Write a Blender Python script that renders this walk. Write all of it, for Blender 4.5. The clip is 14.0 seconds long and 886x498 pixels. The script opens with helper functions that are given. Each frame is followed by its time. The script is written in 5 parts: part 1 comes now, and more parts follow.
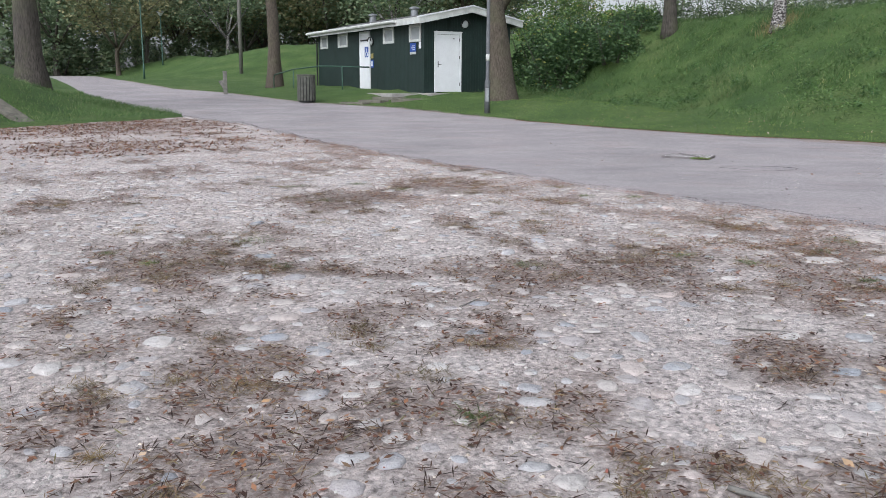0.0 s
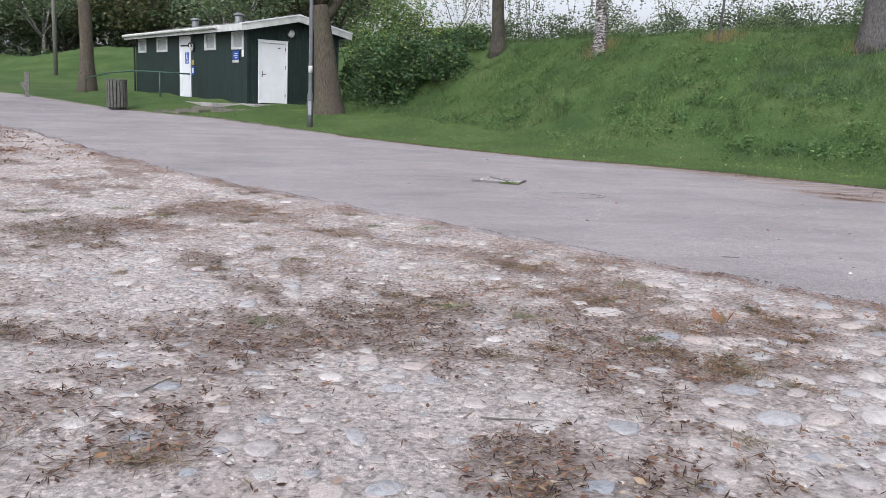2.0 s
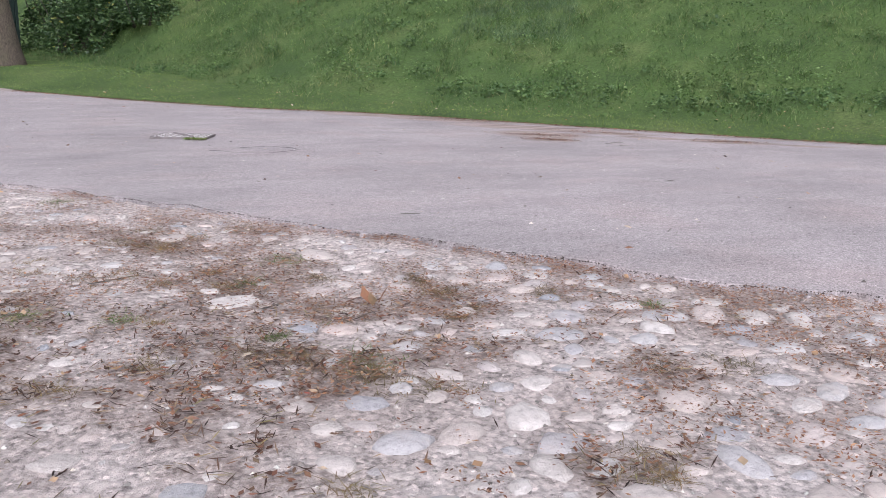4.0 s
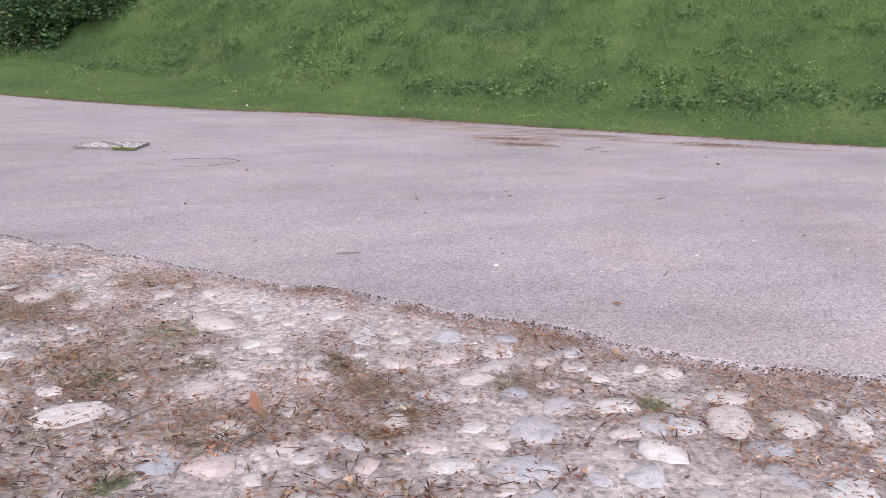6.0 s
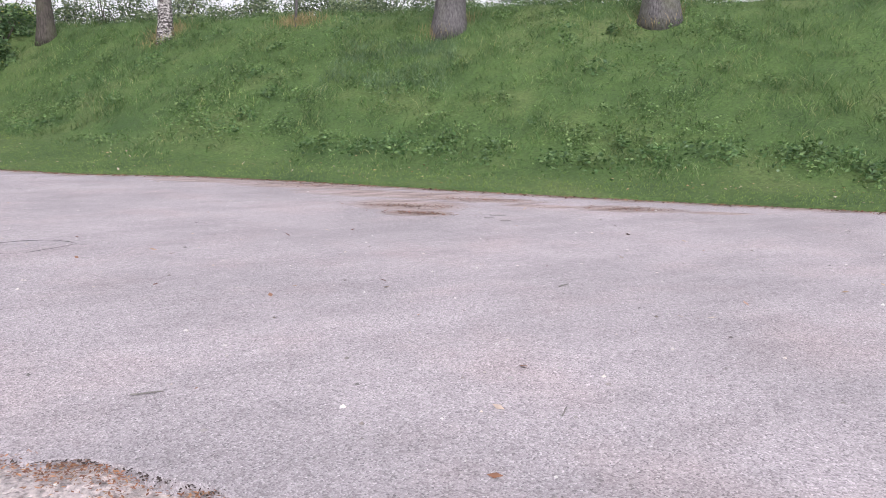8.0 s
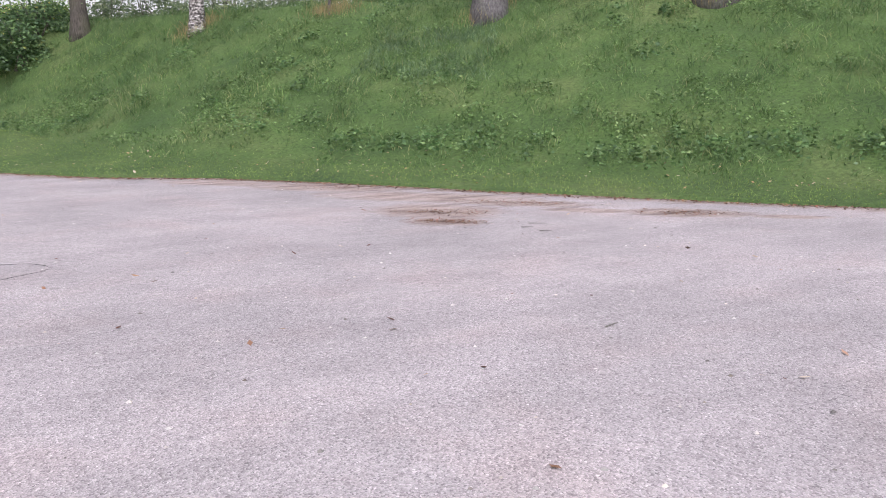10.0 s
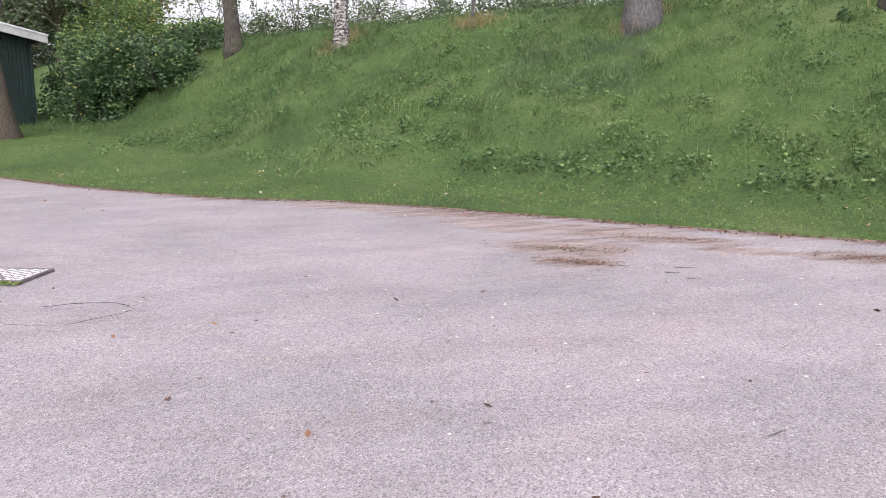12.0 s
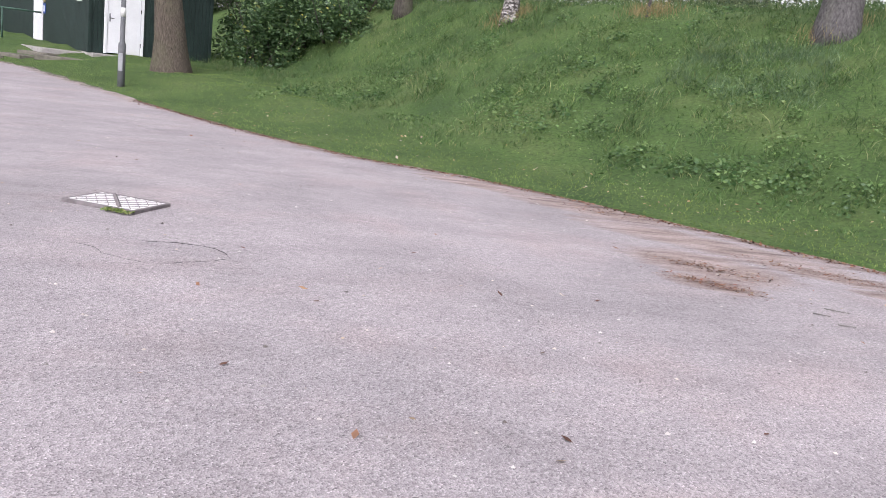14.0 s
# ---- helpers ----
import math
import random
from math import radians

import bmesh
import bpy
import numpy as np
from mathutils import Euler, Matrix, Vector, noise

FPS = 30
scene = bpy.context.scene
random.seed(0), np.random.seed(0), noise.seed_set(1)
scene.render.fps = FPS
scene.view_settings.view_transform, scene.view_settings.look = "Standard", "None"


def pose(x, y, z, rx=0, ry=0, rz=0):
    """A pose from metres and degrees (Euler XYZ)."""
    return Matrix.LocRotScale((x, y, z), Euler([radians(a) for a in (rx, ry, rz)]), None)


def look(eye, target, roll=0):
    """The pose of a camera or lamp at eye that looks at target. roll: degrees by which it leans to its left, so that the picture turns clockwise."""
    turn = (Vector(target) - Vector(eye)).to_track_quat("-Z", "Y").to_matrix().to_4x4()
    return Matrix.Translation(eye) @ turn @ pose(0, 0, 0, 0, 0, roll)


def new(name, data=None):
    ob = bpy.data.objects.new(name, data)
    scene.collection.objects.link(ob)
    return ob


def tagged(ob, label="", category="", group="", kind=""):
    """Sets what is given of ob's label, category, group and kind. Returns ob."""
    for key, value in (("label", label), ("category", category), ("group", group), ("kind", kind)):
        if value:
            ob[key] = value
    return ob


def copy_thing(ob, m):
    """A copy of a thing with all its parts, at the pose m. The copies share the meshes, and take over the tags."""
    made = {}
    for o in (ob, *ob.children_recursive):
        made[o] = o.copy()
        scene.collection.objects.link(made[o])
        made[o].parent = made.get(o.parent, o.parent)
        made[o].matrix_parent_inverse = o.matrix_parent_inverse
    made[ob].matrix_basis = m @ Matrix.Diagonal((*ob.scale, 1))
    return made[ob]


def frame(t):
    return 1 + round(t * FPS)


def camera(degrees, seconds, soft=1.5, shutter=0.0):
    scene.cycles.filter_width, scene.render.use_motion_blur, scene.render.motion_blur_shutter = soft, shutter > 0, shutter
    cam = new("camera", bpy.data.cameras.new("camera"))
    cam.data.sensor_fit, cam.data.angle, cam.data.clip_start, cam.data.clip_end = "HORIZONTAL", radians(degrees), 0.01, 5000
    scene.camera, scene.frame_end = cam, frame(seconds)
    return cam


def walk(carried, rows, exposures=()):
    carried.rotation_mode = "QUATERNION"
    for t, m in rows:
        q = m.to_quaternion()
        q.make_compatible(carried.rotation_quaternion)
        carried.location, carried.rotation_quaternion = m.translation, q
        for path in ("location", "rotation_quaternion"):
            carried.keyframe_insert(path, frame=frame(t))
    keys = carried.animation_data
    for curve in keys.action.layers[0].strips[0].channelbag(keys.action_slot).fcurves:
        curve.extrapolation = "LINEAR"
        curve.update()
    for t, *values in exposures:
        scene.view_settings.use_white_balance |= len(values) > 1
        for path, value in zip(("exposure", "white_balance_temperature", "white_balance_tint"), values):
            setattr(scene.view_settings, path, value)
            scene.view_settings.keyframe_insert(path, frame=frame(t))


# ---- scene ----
# ---------- camera ----------
cam = camera(55.2, 14.0, soft=0.85)
PATH = [
    (0, (1.189, 0.63, 1.07), (0.992, 2.584, 0.689), 0.3),
    (0.5, (1.33, 0.812, 1.114), (1.16, 2.767, 0.728), 0.3),
    (1, (1.385, 1.038, 1.089), (1.325, 2.99, 0.657), 2.2),
    (1.5, (1.497, 1.37, 1.108), (1.617, 3.339, 0.775), 3.3),
    (2, (1.747, 1.572, 1.123), (1.917, 3.535, 0.78), 2.4),
    (2.5, (1.867, 1.81, 1.086), (2.269, 3.727, 0.685), 2.2),
    (3, (2.1, 2.079, 1.078), (2.79, 3.912, 0.673), 1.4),
    (3.2, (2.215, 2.146, 1.083), (2.92, 3.972, 0.676), 1.3),
    (5.3, (2.886, 3.028, 1.137), (3.68, 4.795, 0.637), 1.7),
    (5.5, (2.937, 3.176, 1.158), (3.715, 4.952, 0.668), 1.9),
    (6, (3.177, 3.373, 1.167), (3.957, 5.156, 0.708), 1.1),
    (6.5, (3.364, 3.513, 1.216), (4.055, 5.335, 0.765), -1.5),
    (6.6, (3.399, 3.553, 1.22), (4.106, 5.372, 0.782), -1.0),
    (6.8, (3.45, 3.67, 1.228), (4.202, 5.479, 0.827), -0.8),
    (7, (3.492, 3.813, 1.235), (4.368, 5.577, 0.886), 0.4),
    (7.5, (3.798, 4.043, 1.229), (4.795, 5.742, 0.886), 1.1),
    (8, (4.005, 4.295, 1.266), (4.962, 6.018, 0.923), 0.8),
    (8.2, (4.066, 4.455, 1.258), (5.015, 6.181, 0.911), 1.1),
    (10.3, (4.786, 5.281, 1.352), (5.624, 7.058, 0.978), -0.3),
    (10.5, (4.85, 5.361, 1.344), (5.683, 7.141, 0.974), 0.2),
    (11, (5.108, 5.515, 1.383), (5.768, 7.363, 0.996), -1.2),
    (11.5, (5.191, 5.791, 1.369), (5.824, 7.648, 0.98), -1.4),
    (12, (5.295, 6.044, 1.43), (5.82, 7.943, 1.084), -0.6),
    (12.3, (5.437, 6.205, 1.443), (5.689, 8.174, 1.205), 2.2),
    (12.5, (5.502, 6.304, 1.447), (5.477, 8.281, 1.143), 0.6),
    (13, (5.468, 6.463, 1.44), (5.368, 8.436, 1.128), 2.1),
    (13.5, (5.563, 6.52, 1.428), (5.673, 8.487, 1.082), 4.6),
    (14, (5.593, 6.523, 1.403), (5.793, 8.471, 0.995), 6.7),
]
walk(cam, [(t, look(eye, target, roll)) for t, eye, target, roll in PATH],
     exposures=[(0.0, 0.06, 5950, 11), (3.0, 0.21, 6080, 16), (6.5, 0.37, 6150, 22), (7.5, 0.47, 6150, 20), (10.5, 0.55, 6200, 20), (12.0, 0.55, 6250, 21), (12.6, 0.42, 6200, 20), (14.0, 0.5, 6200, 20)])

# ---------- light: overcast sky and a very wide, weak sun ----------
world = bpy.data.worlds.new("sky")
scene.world = world
world.use_nodes = True
wn, wl = world.node_tree.nodes, world.node_tree.links
wn.clear()
sky = wn.new("ShaderNodeTexSky")
sky.sky_type = 'NISHITA'
sky.sun_disc = False
sky.sun_elevation = radians(42)
sky.sun_rotation = radians(200)
sky.dust_density = 4.0
grey = wn.new("ShaderNodeHueSaturation")
grey.inputs["Saturation"].default_value = 0.10
bg = wn.new("ShaderNodeBackground")
bg.inputs["Strength"].default_value = 0.19
wout = wn.new("ShaderNodeOutputWorld")
wl.new(sky.outputs[0], grey.inputs["Color"])
wl.new(grey.outputs[0], bg.inputs["Color"])
wl.new(bg.outputs[0], wout.inputs["Surface"])
sun_data = bpy.data.lights.new("sun", 'SUN')
sun_data.energy = 1.3
sun_data.angle = radians(25)
sun_data.color = (1.0, 0.96, 0.92)
sun = new("sun", sun_data)
sun.matrix_world = look((-15, -40, 40), (0, 0, 0))


# ---------- materials ----------
class Mat:
    """A node material with short helpers."""
    def __init__(self, name, rough=0.8, metal=0.0):
        self.m = bpy.data.materials.new(name)
        self.m.use_nodes = True
        self.n, self.l = self.m.node_tree.nodes, self.m.node_tree.links
        self.b = self.n["Principled BSDF"]
        self.b.inputs["Roughness"].default_value = rough
        self.b.inputs["Metallic"].default_value = metal
        self.b.inputs["Specular IOR Level"].default_value = 0.3
        self.geo = self.n.new("ShaderNodeNewGeometry")
        self.co = self.geo.outputs["Position"]

    def noise(self, scale, detail=4.0, rough=0.55, stretch=None):
        t = self.n.new("ShaderNodeTexNoise")
        t.inputs["Scale"].default_value = scale
        t.inputs["Detail"].default_value = detail
        t.inputs["Roughness"].default_value = rough
        src = self.co
        if stretch:
            mp = self.n.new("ShaderNodeMapping")
            mp.inputs["Scale"].default_value = stretch
            self.l.new(self.co, mp.inputs["Vector"])
            src = mp.outputs[0]
        self.l.new(src, t.inputs["Vector"])
        return t.outputs["Fac"]

    def speck(self, scale):
        t = self.n.new("ShaderNodeTexVoronoi")
        t.inputs["Scale"].default_value = scale
        self.l.new(self.co, t.inputs["Vector"])
        return t

    def local(self):
        self.co = self.n.new("ShaderNodeTexCoord").outputs["Object"]
        return self

    def ramp(self, fac, stops):
        r = self.n.new("ShaderNodeValToRGB")
        while len(r.color_ramp.elements) < len(stops):
            r.color_ramp.elements.new(0.5)
        for e, (p, c) in zip(r.color_ramp.elements, stops):
            e.position = p
            e.color = (*c, 1) if len(c) == 3 else (c[0], c[0], c[0], 1)
        self.l.new(fac, r.inputs[0])
        return r.outputs[0]

    def mix(self, fac, a, b, mode='MIX'):
        m = self.n.new("ShaderNodeMix")
        m.data_type, m.blend_type = 'RGBA', mode
        if isinstance(fac, (int, float)):
            m.inputs[0].default_value = fac
        else:
            self.l.new(fac, m.inputs[0])
        for k, v in ((6, a), (7, b)):
            if isinstance(v, tuple):
                m.inputs[k].default_value = (*v, 1)
            else:
                self.l.new(v, m.inputs[k])
        return m.outputs[2]

    def attr(self, name):
        a = self.n.new("ShaderNodeAttribute")
        a.attribute_name = name
        return a.outputs["Fac"]

    def island(self):
        return self.geo.outputs["Random Per Island"]

    def each(self):
        return self.n.new("ShaderNodeObjectInfo").outputs["Random"]

    def colour(self, c):
        if isinstance(c, tuple):
            self.b.inputs["Base Color"].default_value = (*c, 1)
        else:
            self.l.new(c, self.b.inputs["Base Color"])
        return self

    def bump(self, fac, strength=0.4, dist=0.01):
        b = self.n.new("ShaderNodeBump")
        b.inputs["Strength"].default_value = strength
        b.inputs["Distance"].default_value = dist
        self.l.new(fac, b.inputs["Height"])
        self.l.new(b.outputs[0], self.b.inputs["Normal"])
        return self

    def leafy(self, amount=0.3):
        """Light passes through thin leaves."""
        self.b.inputs["Transmission Weight"].default_value = 0
        tr = self.n.new("ShaderNodeBsdfTranslucent")
        mx = self.n.new("ShaderNodeMixShader")
        mx.inputs[0].default_value = amount
        src = self.b.inputs["Base Color"]
        if src.links:
            self.l.new(src.links[0].from_socket, tr.inputs["Color"])
        else:
            tr.inputs["Color"].default_value = src.default_value
        self.l.new(self.b.outputs[0], mx.inputs[1])
        self.l.new(tr.outputs[0], mx.inputs[2])
        self.l.new(mx.outputs[0], self.n["Material Output"].inputs["Surface"])
        return self


def mat_asphalt():
    k = Mat("asphalt", 0.85)
    big = k.ramp(k.noise(0.55, 5), [(0.3, (0.295, 0.272, 0.277)), (0.7, (0.395, 0.360, 0.364))])
    v = k.speck(115)
    grit = k.ramp(v.outputs["Color"], [(0.0, (0.32,)), (0.35, (0.82,)), (0.72, (1.08,)), (0.9, (1.35,)), (1.0, (2.0,))])
    c = k.mix(0.85, big, grit, 'MULTIPLY')
    chips = k.speck(42)
    c = k.mix(0.5, c, k.ramp(chips.outputs["Color"], [(0.0, (0.72,)), (0.5, (1.0,)), (0.93, (1.05,)), (1.0, (1.7,))]), 'MULTIPLY')
    fine = k.ramp(k.noise(160, 2), [(0.3, (0.7,)), (0.7, (1.25,))])
    c = k.mix(0.7, c, fine, 'MULTIPLY')
    stain = k.ramp(k.noise(1.6, 5, 0.65, (0.6, 1.4, 1)), [(0.45, (1.0,)), (0.75, (0.8,))])
    c = k.mix(1.0, c, stain, 'MULTIPLY')
    warm = k.ramp(k.noise(0.9, 4, 0.6), [(0.5, (0.0,)), (0.72, (0.45,))])
    c = k.mix(warm, c, k.mix(1.0, c, (1.1, 0.98, 0.94), 'MULTIPLY'))
    # brown silt, streaked along the road, with ragged rims
    mp = k.n.new("ShaderNodeMapping")
    mp.inputs["Rotation"].default_value = (0, 0, math.atan2(0.6, 0.8))
    mp.inputs["Scale"].default_value = (0.5, 2.2, 1)
    k.l.new(k.co, mp.inputs["Vector"])
    t = k.n.new("ShaderNodeTexNoise")
    t.inputs["Scale"].default_value, t.inputs["Detail"].default_value, t.inputs["Roughness"].default_value = 2.6, 7, 0.68
    k.l.new(mp.outputs[0], t.inputs["Vector"])
    d = k.mix(0.52, k.attr("dirt"), t.outputs["Fac"])
    silt = k.ramp(d, [(0.40, (0.0,)), (0.47, (0.5,)), (0.6, (0.85,))])
    tone = k.ramp(t.outputs["Fac"], [(0.38, (0.37, 0.30, 0.275)), (0.52, (0.26, 0.20, 0.175)), (0.66, (0.12, 0.088, 0.076))])
    c = k.mix(silt, c, k.mix(0.6, tone, grit, 'MULTIPLY'))
    k.colour(c).bump(v.outputs["Distance"], 0.5, 0.007)
    return k.m


def mat_sand():
    k = Mat("sandy_gravel", 0.95)
    base = k.ramp(k.noise(1.3, 6, 0.6), [(0.3, (0.42, 0.36, 0.335)), (0.55, (0.54, 0.482, 0.458)), (0.8, (0.63, 0.585, 0.565))])
    v = k.speck(70)
    grit = k.ramp(v.outputs["Color"], [(0.0, (0.4,)), (0.3, (0.95,)), (0.75, (1.12,)), (1.0, (1.7,))])
    c = k.mix(0.8, base, grit, 'MULTIPLY')
    c = k.mix(0.8, c, k.ramp(k.noise(28, 6, 0.7), [(0.34, (0.3,)), (0.47, (1.0,)), (0.8, (1.25,))]), 'MULTIPLY')
    cell = k.speck(32)
    c = k.mix(0.5, c, k.ramp(cell.outputs["Distance"], [(0.2, (1.16,)), (0.5, (0.95,)), (0.75, (0.5,))]), 'MULTIPLY')
    c = k.mix(0.6, c, k.ramp(cell.outputs["Color"], [(0.0, (0.7,)), (1.0, (1.25,))]), 'MULTIPLY')
    soil = k.mix(k.noise(30, 4), (0.095, 0.055, 0.042), (0.25, 0.165, 0.13))
    spread = k.ramp(k.noise(60, 5, 0.75), [(0.38, (0.25,)), (0.6, (1.0,))])
    c = k.mix(k.mix(1.0, k.attr("dirt"), spread, 'MULTIPLY'), c, soil)
    k.colour(c).bump(k.noise(45, 6, 0.7), 0.9, 0.03)
    return k.m


def mat_grass_ground():
    k = Mat("grass_ground", 0.95)
    c = k.ramp(k.noise(0.5, 6, 0.6), [(0.3, (0.042, 0.082, 0.022)), (0.52, (0.066, 0.116, 0.03)), (0.75, (0.115, 0.15, 0.052))])
    fine = k.ramp(k.noise(16, 7, 0.75), [(0.32, (0.35,)), (0.5, (0.95,)), (0.7, (1.5,))])
    c = k.mix(0.9, c, fine, 'MULTIPLY')
    k.colour(c).bump(k.noise(30, 5, 0.7), 0.8, 0.05)
    return k.m


def mat_leaf(name, stops, patch=0.6, gloss=0.6, thin=0.3, clumps=0.8):
    k = Mat(name, gloss)
    a = k.ramp(k.island(), stops)
    b = k.ramp(k.noise(patch, 4), [(0.3, (0.62,)), (0.7, (1.3,))])
    c = k.mix(0.9, a, b, 'MULTIPLY')
    clump = k.ramp(k.noise(patch * 5.5, 3), [(0.35, (0.68, 0.74, 0.72)), (0.52, (1.0, 1.0, 1.0)), (0.7, (1.42, 1.28, 1.05))])
    k.colour(k.mix(clumps, c, clump, 'MULTIPLY')).leafy(thin)
    return k.m


def mat_bark(name, dark, light, stretch=(6, 6, 1.0)):
    k = Mat(name, 0.95)
    n = k.noise(5, 8, 0.7, stretch)
    c = k.ramp(n, [(0.35, dark), (0.65, light)])
    moss = k.ramp(k.noise(1.2, 4), [(0.5, (0.0,)), (0.75, (0.5,))])
    k.colour(k.mix(moss, c, (0.12, 0.13, 0.07))).bump(n, 1.0, 0.05)
    return k.m


def mat_birch():
    k = Mat("birch_bark", 0.8)
    n = k.noise(4, 7, 0.7, (2.2, 2.2, 5))
    c = k.ramp(n, [(0.46, (0.035, 0.03, 0.027)), (0.54, (0.30, 0.28, 0.265)), (0.66, (0.60, 0.58, 0.555))])
    k.colour(c).bump(n, 0.6, 0.02)
    return k.m


def mat_plain(name, colour, rough=0.6, metal=0.0, vary=0.25, scale=5.0, bump=0.15):
    k = Mat(name, rough, metal)
    dark = tuple(x * (1 - vary) for x in colour)
    light = tuple(min(1, x * (1 + vary * 0.5)) for x in colour)
    n = k.noise(scale, 6, 0.65)
    f = k.ramp(k.noise(scale * 14, 3), [(0.35, (0.85,)), (0.65, (1.08,))])
    c = k.mix(min(0.8, vary * 2.5), k.ramp(n, [(0.3, dark), (0.7, light)]), f, 'MULTIPLY')
    k.colour(c).bump(k.noise(scale * 12, 4), bump, 0.004)
    return k.m


def mat_stone(per_object):
    k = Mat("fieldstone" if per_object else "small_fieldstone", 0.9)
    rnd = k.each() if per_object else k.island()
    c = k.ramp(rnd, [(0.0, (0.46, 0.43, 0.41)), (0.25, (0.49, 0.415, 0.385)), (0.42, (0.38, 0.375, 0.39)),
                     (0.62, (0.56, 0.53, 0.51)), (0.8, (0.45, 0.395, 0.37)), (0.92, (0.31, 0.325, 0.355)), (1.0, (0.52, 0.49, 0.47))])
    f = k.ramp(k.noise(22, 7, 0.75), [(0.3, (0.5,)), (0.5, (1.0,)), (0.7, (1.15,))])
    c = k.mix(0.85, c, f, 'MULTIPLY')
    sand = k.ramp(k.noise(6, 6, 0.7), [(0.5, (0.0,)), (0.63, (0.8,))])
    c = k.mix(sand, c, (0.45, 0.41, 0.385))
    k.colour(c).bump(k.noise(26, 6, 0.7), 0.9, 0.02)
    return k.m


ASPHALT, SAND, GRASS_GROUND = mat_asphalt(), mat_sand(), mat_grass_ground()
BLADE = mat_leaf("grass_blade", [(0.0, (0.035, 0.08, 0.025)), (0.4, (0.08, 0.155, 0.047)), (0.8, (0.145, 0.225, 0.08)), (1.0, (0.27, 0.28, 0.14))], 0.6, 0.55, 0.3)
MOWN = mat_leaf("mown_blade", [(0.0, (0.11, 0.18, 0.045)), (0.5, (0.165, 0.245, 0.06)), (1.0, (0.23, 0.29, 0.09))], 0.7, 0.6, 0.3)
WEED = mat_leaf("weed_leaf", [(0.0, (0.06, 0.115, 0.036)), (0.5, (0.11, 0.19, 0.06)), (1.0, (0.19, 0.27, 0.11))], 1.5, 0.5, 0.25)
DOCK = mat_leaf("dock_leaf", [(0.0, (0.045, 0.095, 0.035)), (0.6, (0.085, 0.16, 0.055)), (1.0, (0.15, 0.235, 0.09))], 1.5, 0.45, 0.2)
BLUEGRASS = mat_leaf("bluish_blade", [(0.0, (0.06, 0.11, 0.05)), (0.6, (0.105, 0.175, 0.085)), (1.0, (0.18, 0.25, 0.13))], 1.5, 0.5, 0.2)
DRYGRASS = mat_leaf("dry_grass", [(0.0, (0.20, 0.16, 0.08)), (0.5, (0.32, 0.25, 0.13)), (1.0, (0.18, 0.20, 0.07))], 2.0, 0.8, 0.2)
TUFT = mat_leaf("tuft_blade", [(0.0, (0.10, 0.065, 0.04)), (0.4, (0.21, 0.145, 0.08)), (0.8, (0.17, 0.145, 0.065)), (1.0, (0.36, 0.28, 0.16))], 1.0, 0.8, 0.2)
GREEN_TUFT = mat_leaf("green_tuft_blade", [(0.0, (0.07, 0.11, 0.03)), (0.6, (0.12, 0.19, 0.05)), (1.0, (0.25, 0.24, 0.11))], 1.0, 0.7, 0.25)
LITTER = mat_leaf("leaf_litter", [(0.0, (0.035, 0.018, 0.013)), (0.35, (0.13, 0.06, 0.042)), (0.6, (0.26, 0.135, 0.08)), (0.78, (0.11, 0.07, 0.05)), (0.92, (0.34, 0.25, 0.16)), (1.0, (0.27, 0.085, 0.065))], 3.0, 0.8, 0.1)
THATCH = mat_leaf("dead_grass", [(0.0, (0.022, 0.013, 0.011)), (0.45, (0.085, 0.05, 0.038)), (0.72, (0.19, 0.12, 0.085)), (0.9, (0.34, 0.26, 0.18)), (1.0, (0.2, 0.19, 0.08))], 2.0, 0.9, 0.05)
RUSTY = mat_leaf("rusty_litter", [(0.0, (0.13, 0.055, 0.035)), (0.5, (0.27, 0.125, 0.07)), (1.0, (0.42, 0.25, 0.14))], 3.0, 0.8, 0.1)
YELLOWED = mat_leaf("fallen_leaf", [(0.0, (0.36, 0.20, 0.10)), (0.4, (0.44, 0.31, 0.20)), (0.8, (0.50, 0.43, 0.35)), (1.0, (0.26, 0.12, 0.08))], 3.0, 0.7, 0.15)
BUSH = mat_leaf("bush_leaf", [(0.0, (0.042, 0.083, 0.038)), (0.6, (0.083, 0.15, 0.06)), (0.98, (0.15, 0.24, 0.09)), (1.0, (0.40, 0.38, 0.09))], 0.8, 0.4, 0.25, 0.5)
LIGHT_BUSH = mat_leaf("light_bush_leaf", [(0.0, (0.08, 0.144, 0.048)), (0.6, (0.16, 0.272, 0.08)), (0.9, (0.272, 0.368, 0.112)), (1.0, (0.512, 0.4, 0.16))], 0.8, 0.5, 0.35)
FOREST = mat_leaf("forest_leaf", [(0.0, (0.10, 0.145, 0.085)), (0.5, (0.15, 0.205, 0.115)), (0.85, (0.205, 0.26, 0.145)), (1.0, (0.29, 0.30, 0.17))], 0.12, 0.6, 0.4, 0.2)
AUTUMN = mat_leaf("autumn_forest_leaf", [(0.0, (0.13, 0.15, 0.08)), (0.5, (0.20, 0.21, 0.11)), (1.0, (0.32, 0.285, 0.145))], 0.15, 0.6, 0.4, 0.2)
HEDGE = mat_leaf("hedge_leaf", [(0.0, (0.06, 0.09, 0.05)), (0.5, (0.12, 0.173, 0.085)), (1.0, (0.24, 0.29, 0.15))], 0.5, 0.5, 0.35, 0.3)
BARK = mat_bark("bark", (0.03, 0.024, 0.019), (0.17, 0.14, 0.11), (13, 13, 1.1))
DARK_BARK = mat_bark("dark_bark", (0.035, 0.03, 0.026), (0.12, 0.105, 0.09))
GREY_BARK = mat_bark("grey_bark", (0.045, 0.042, 0.042), (0.16, 0.15, 0.147), (5, 5, 2))
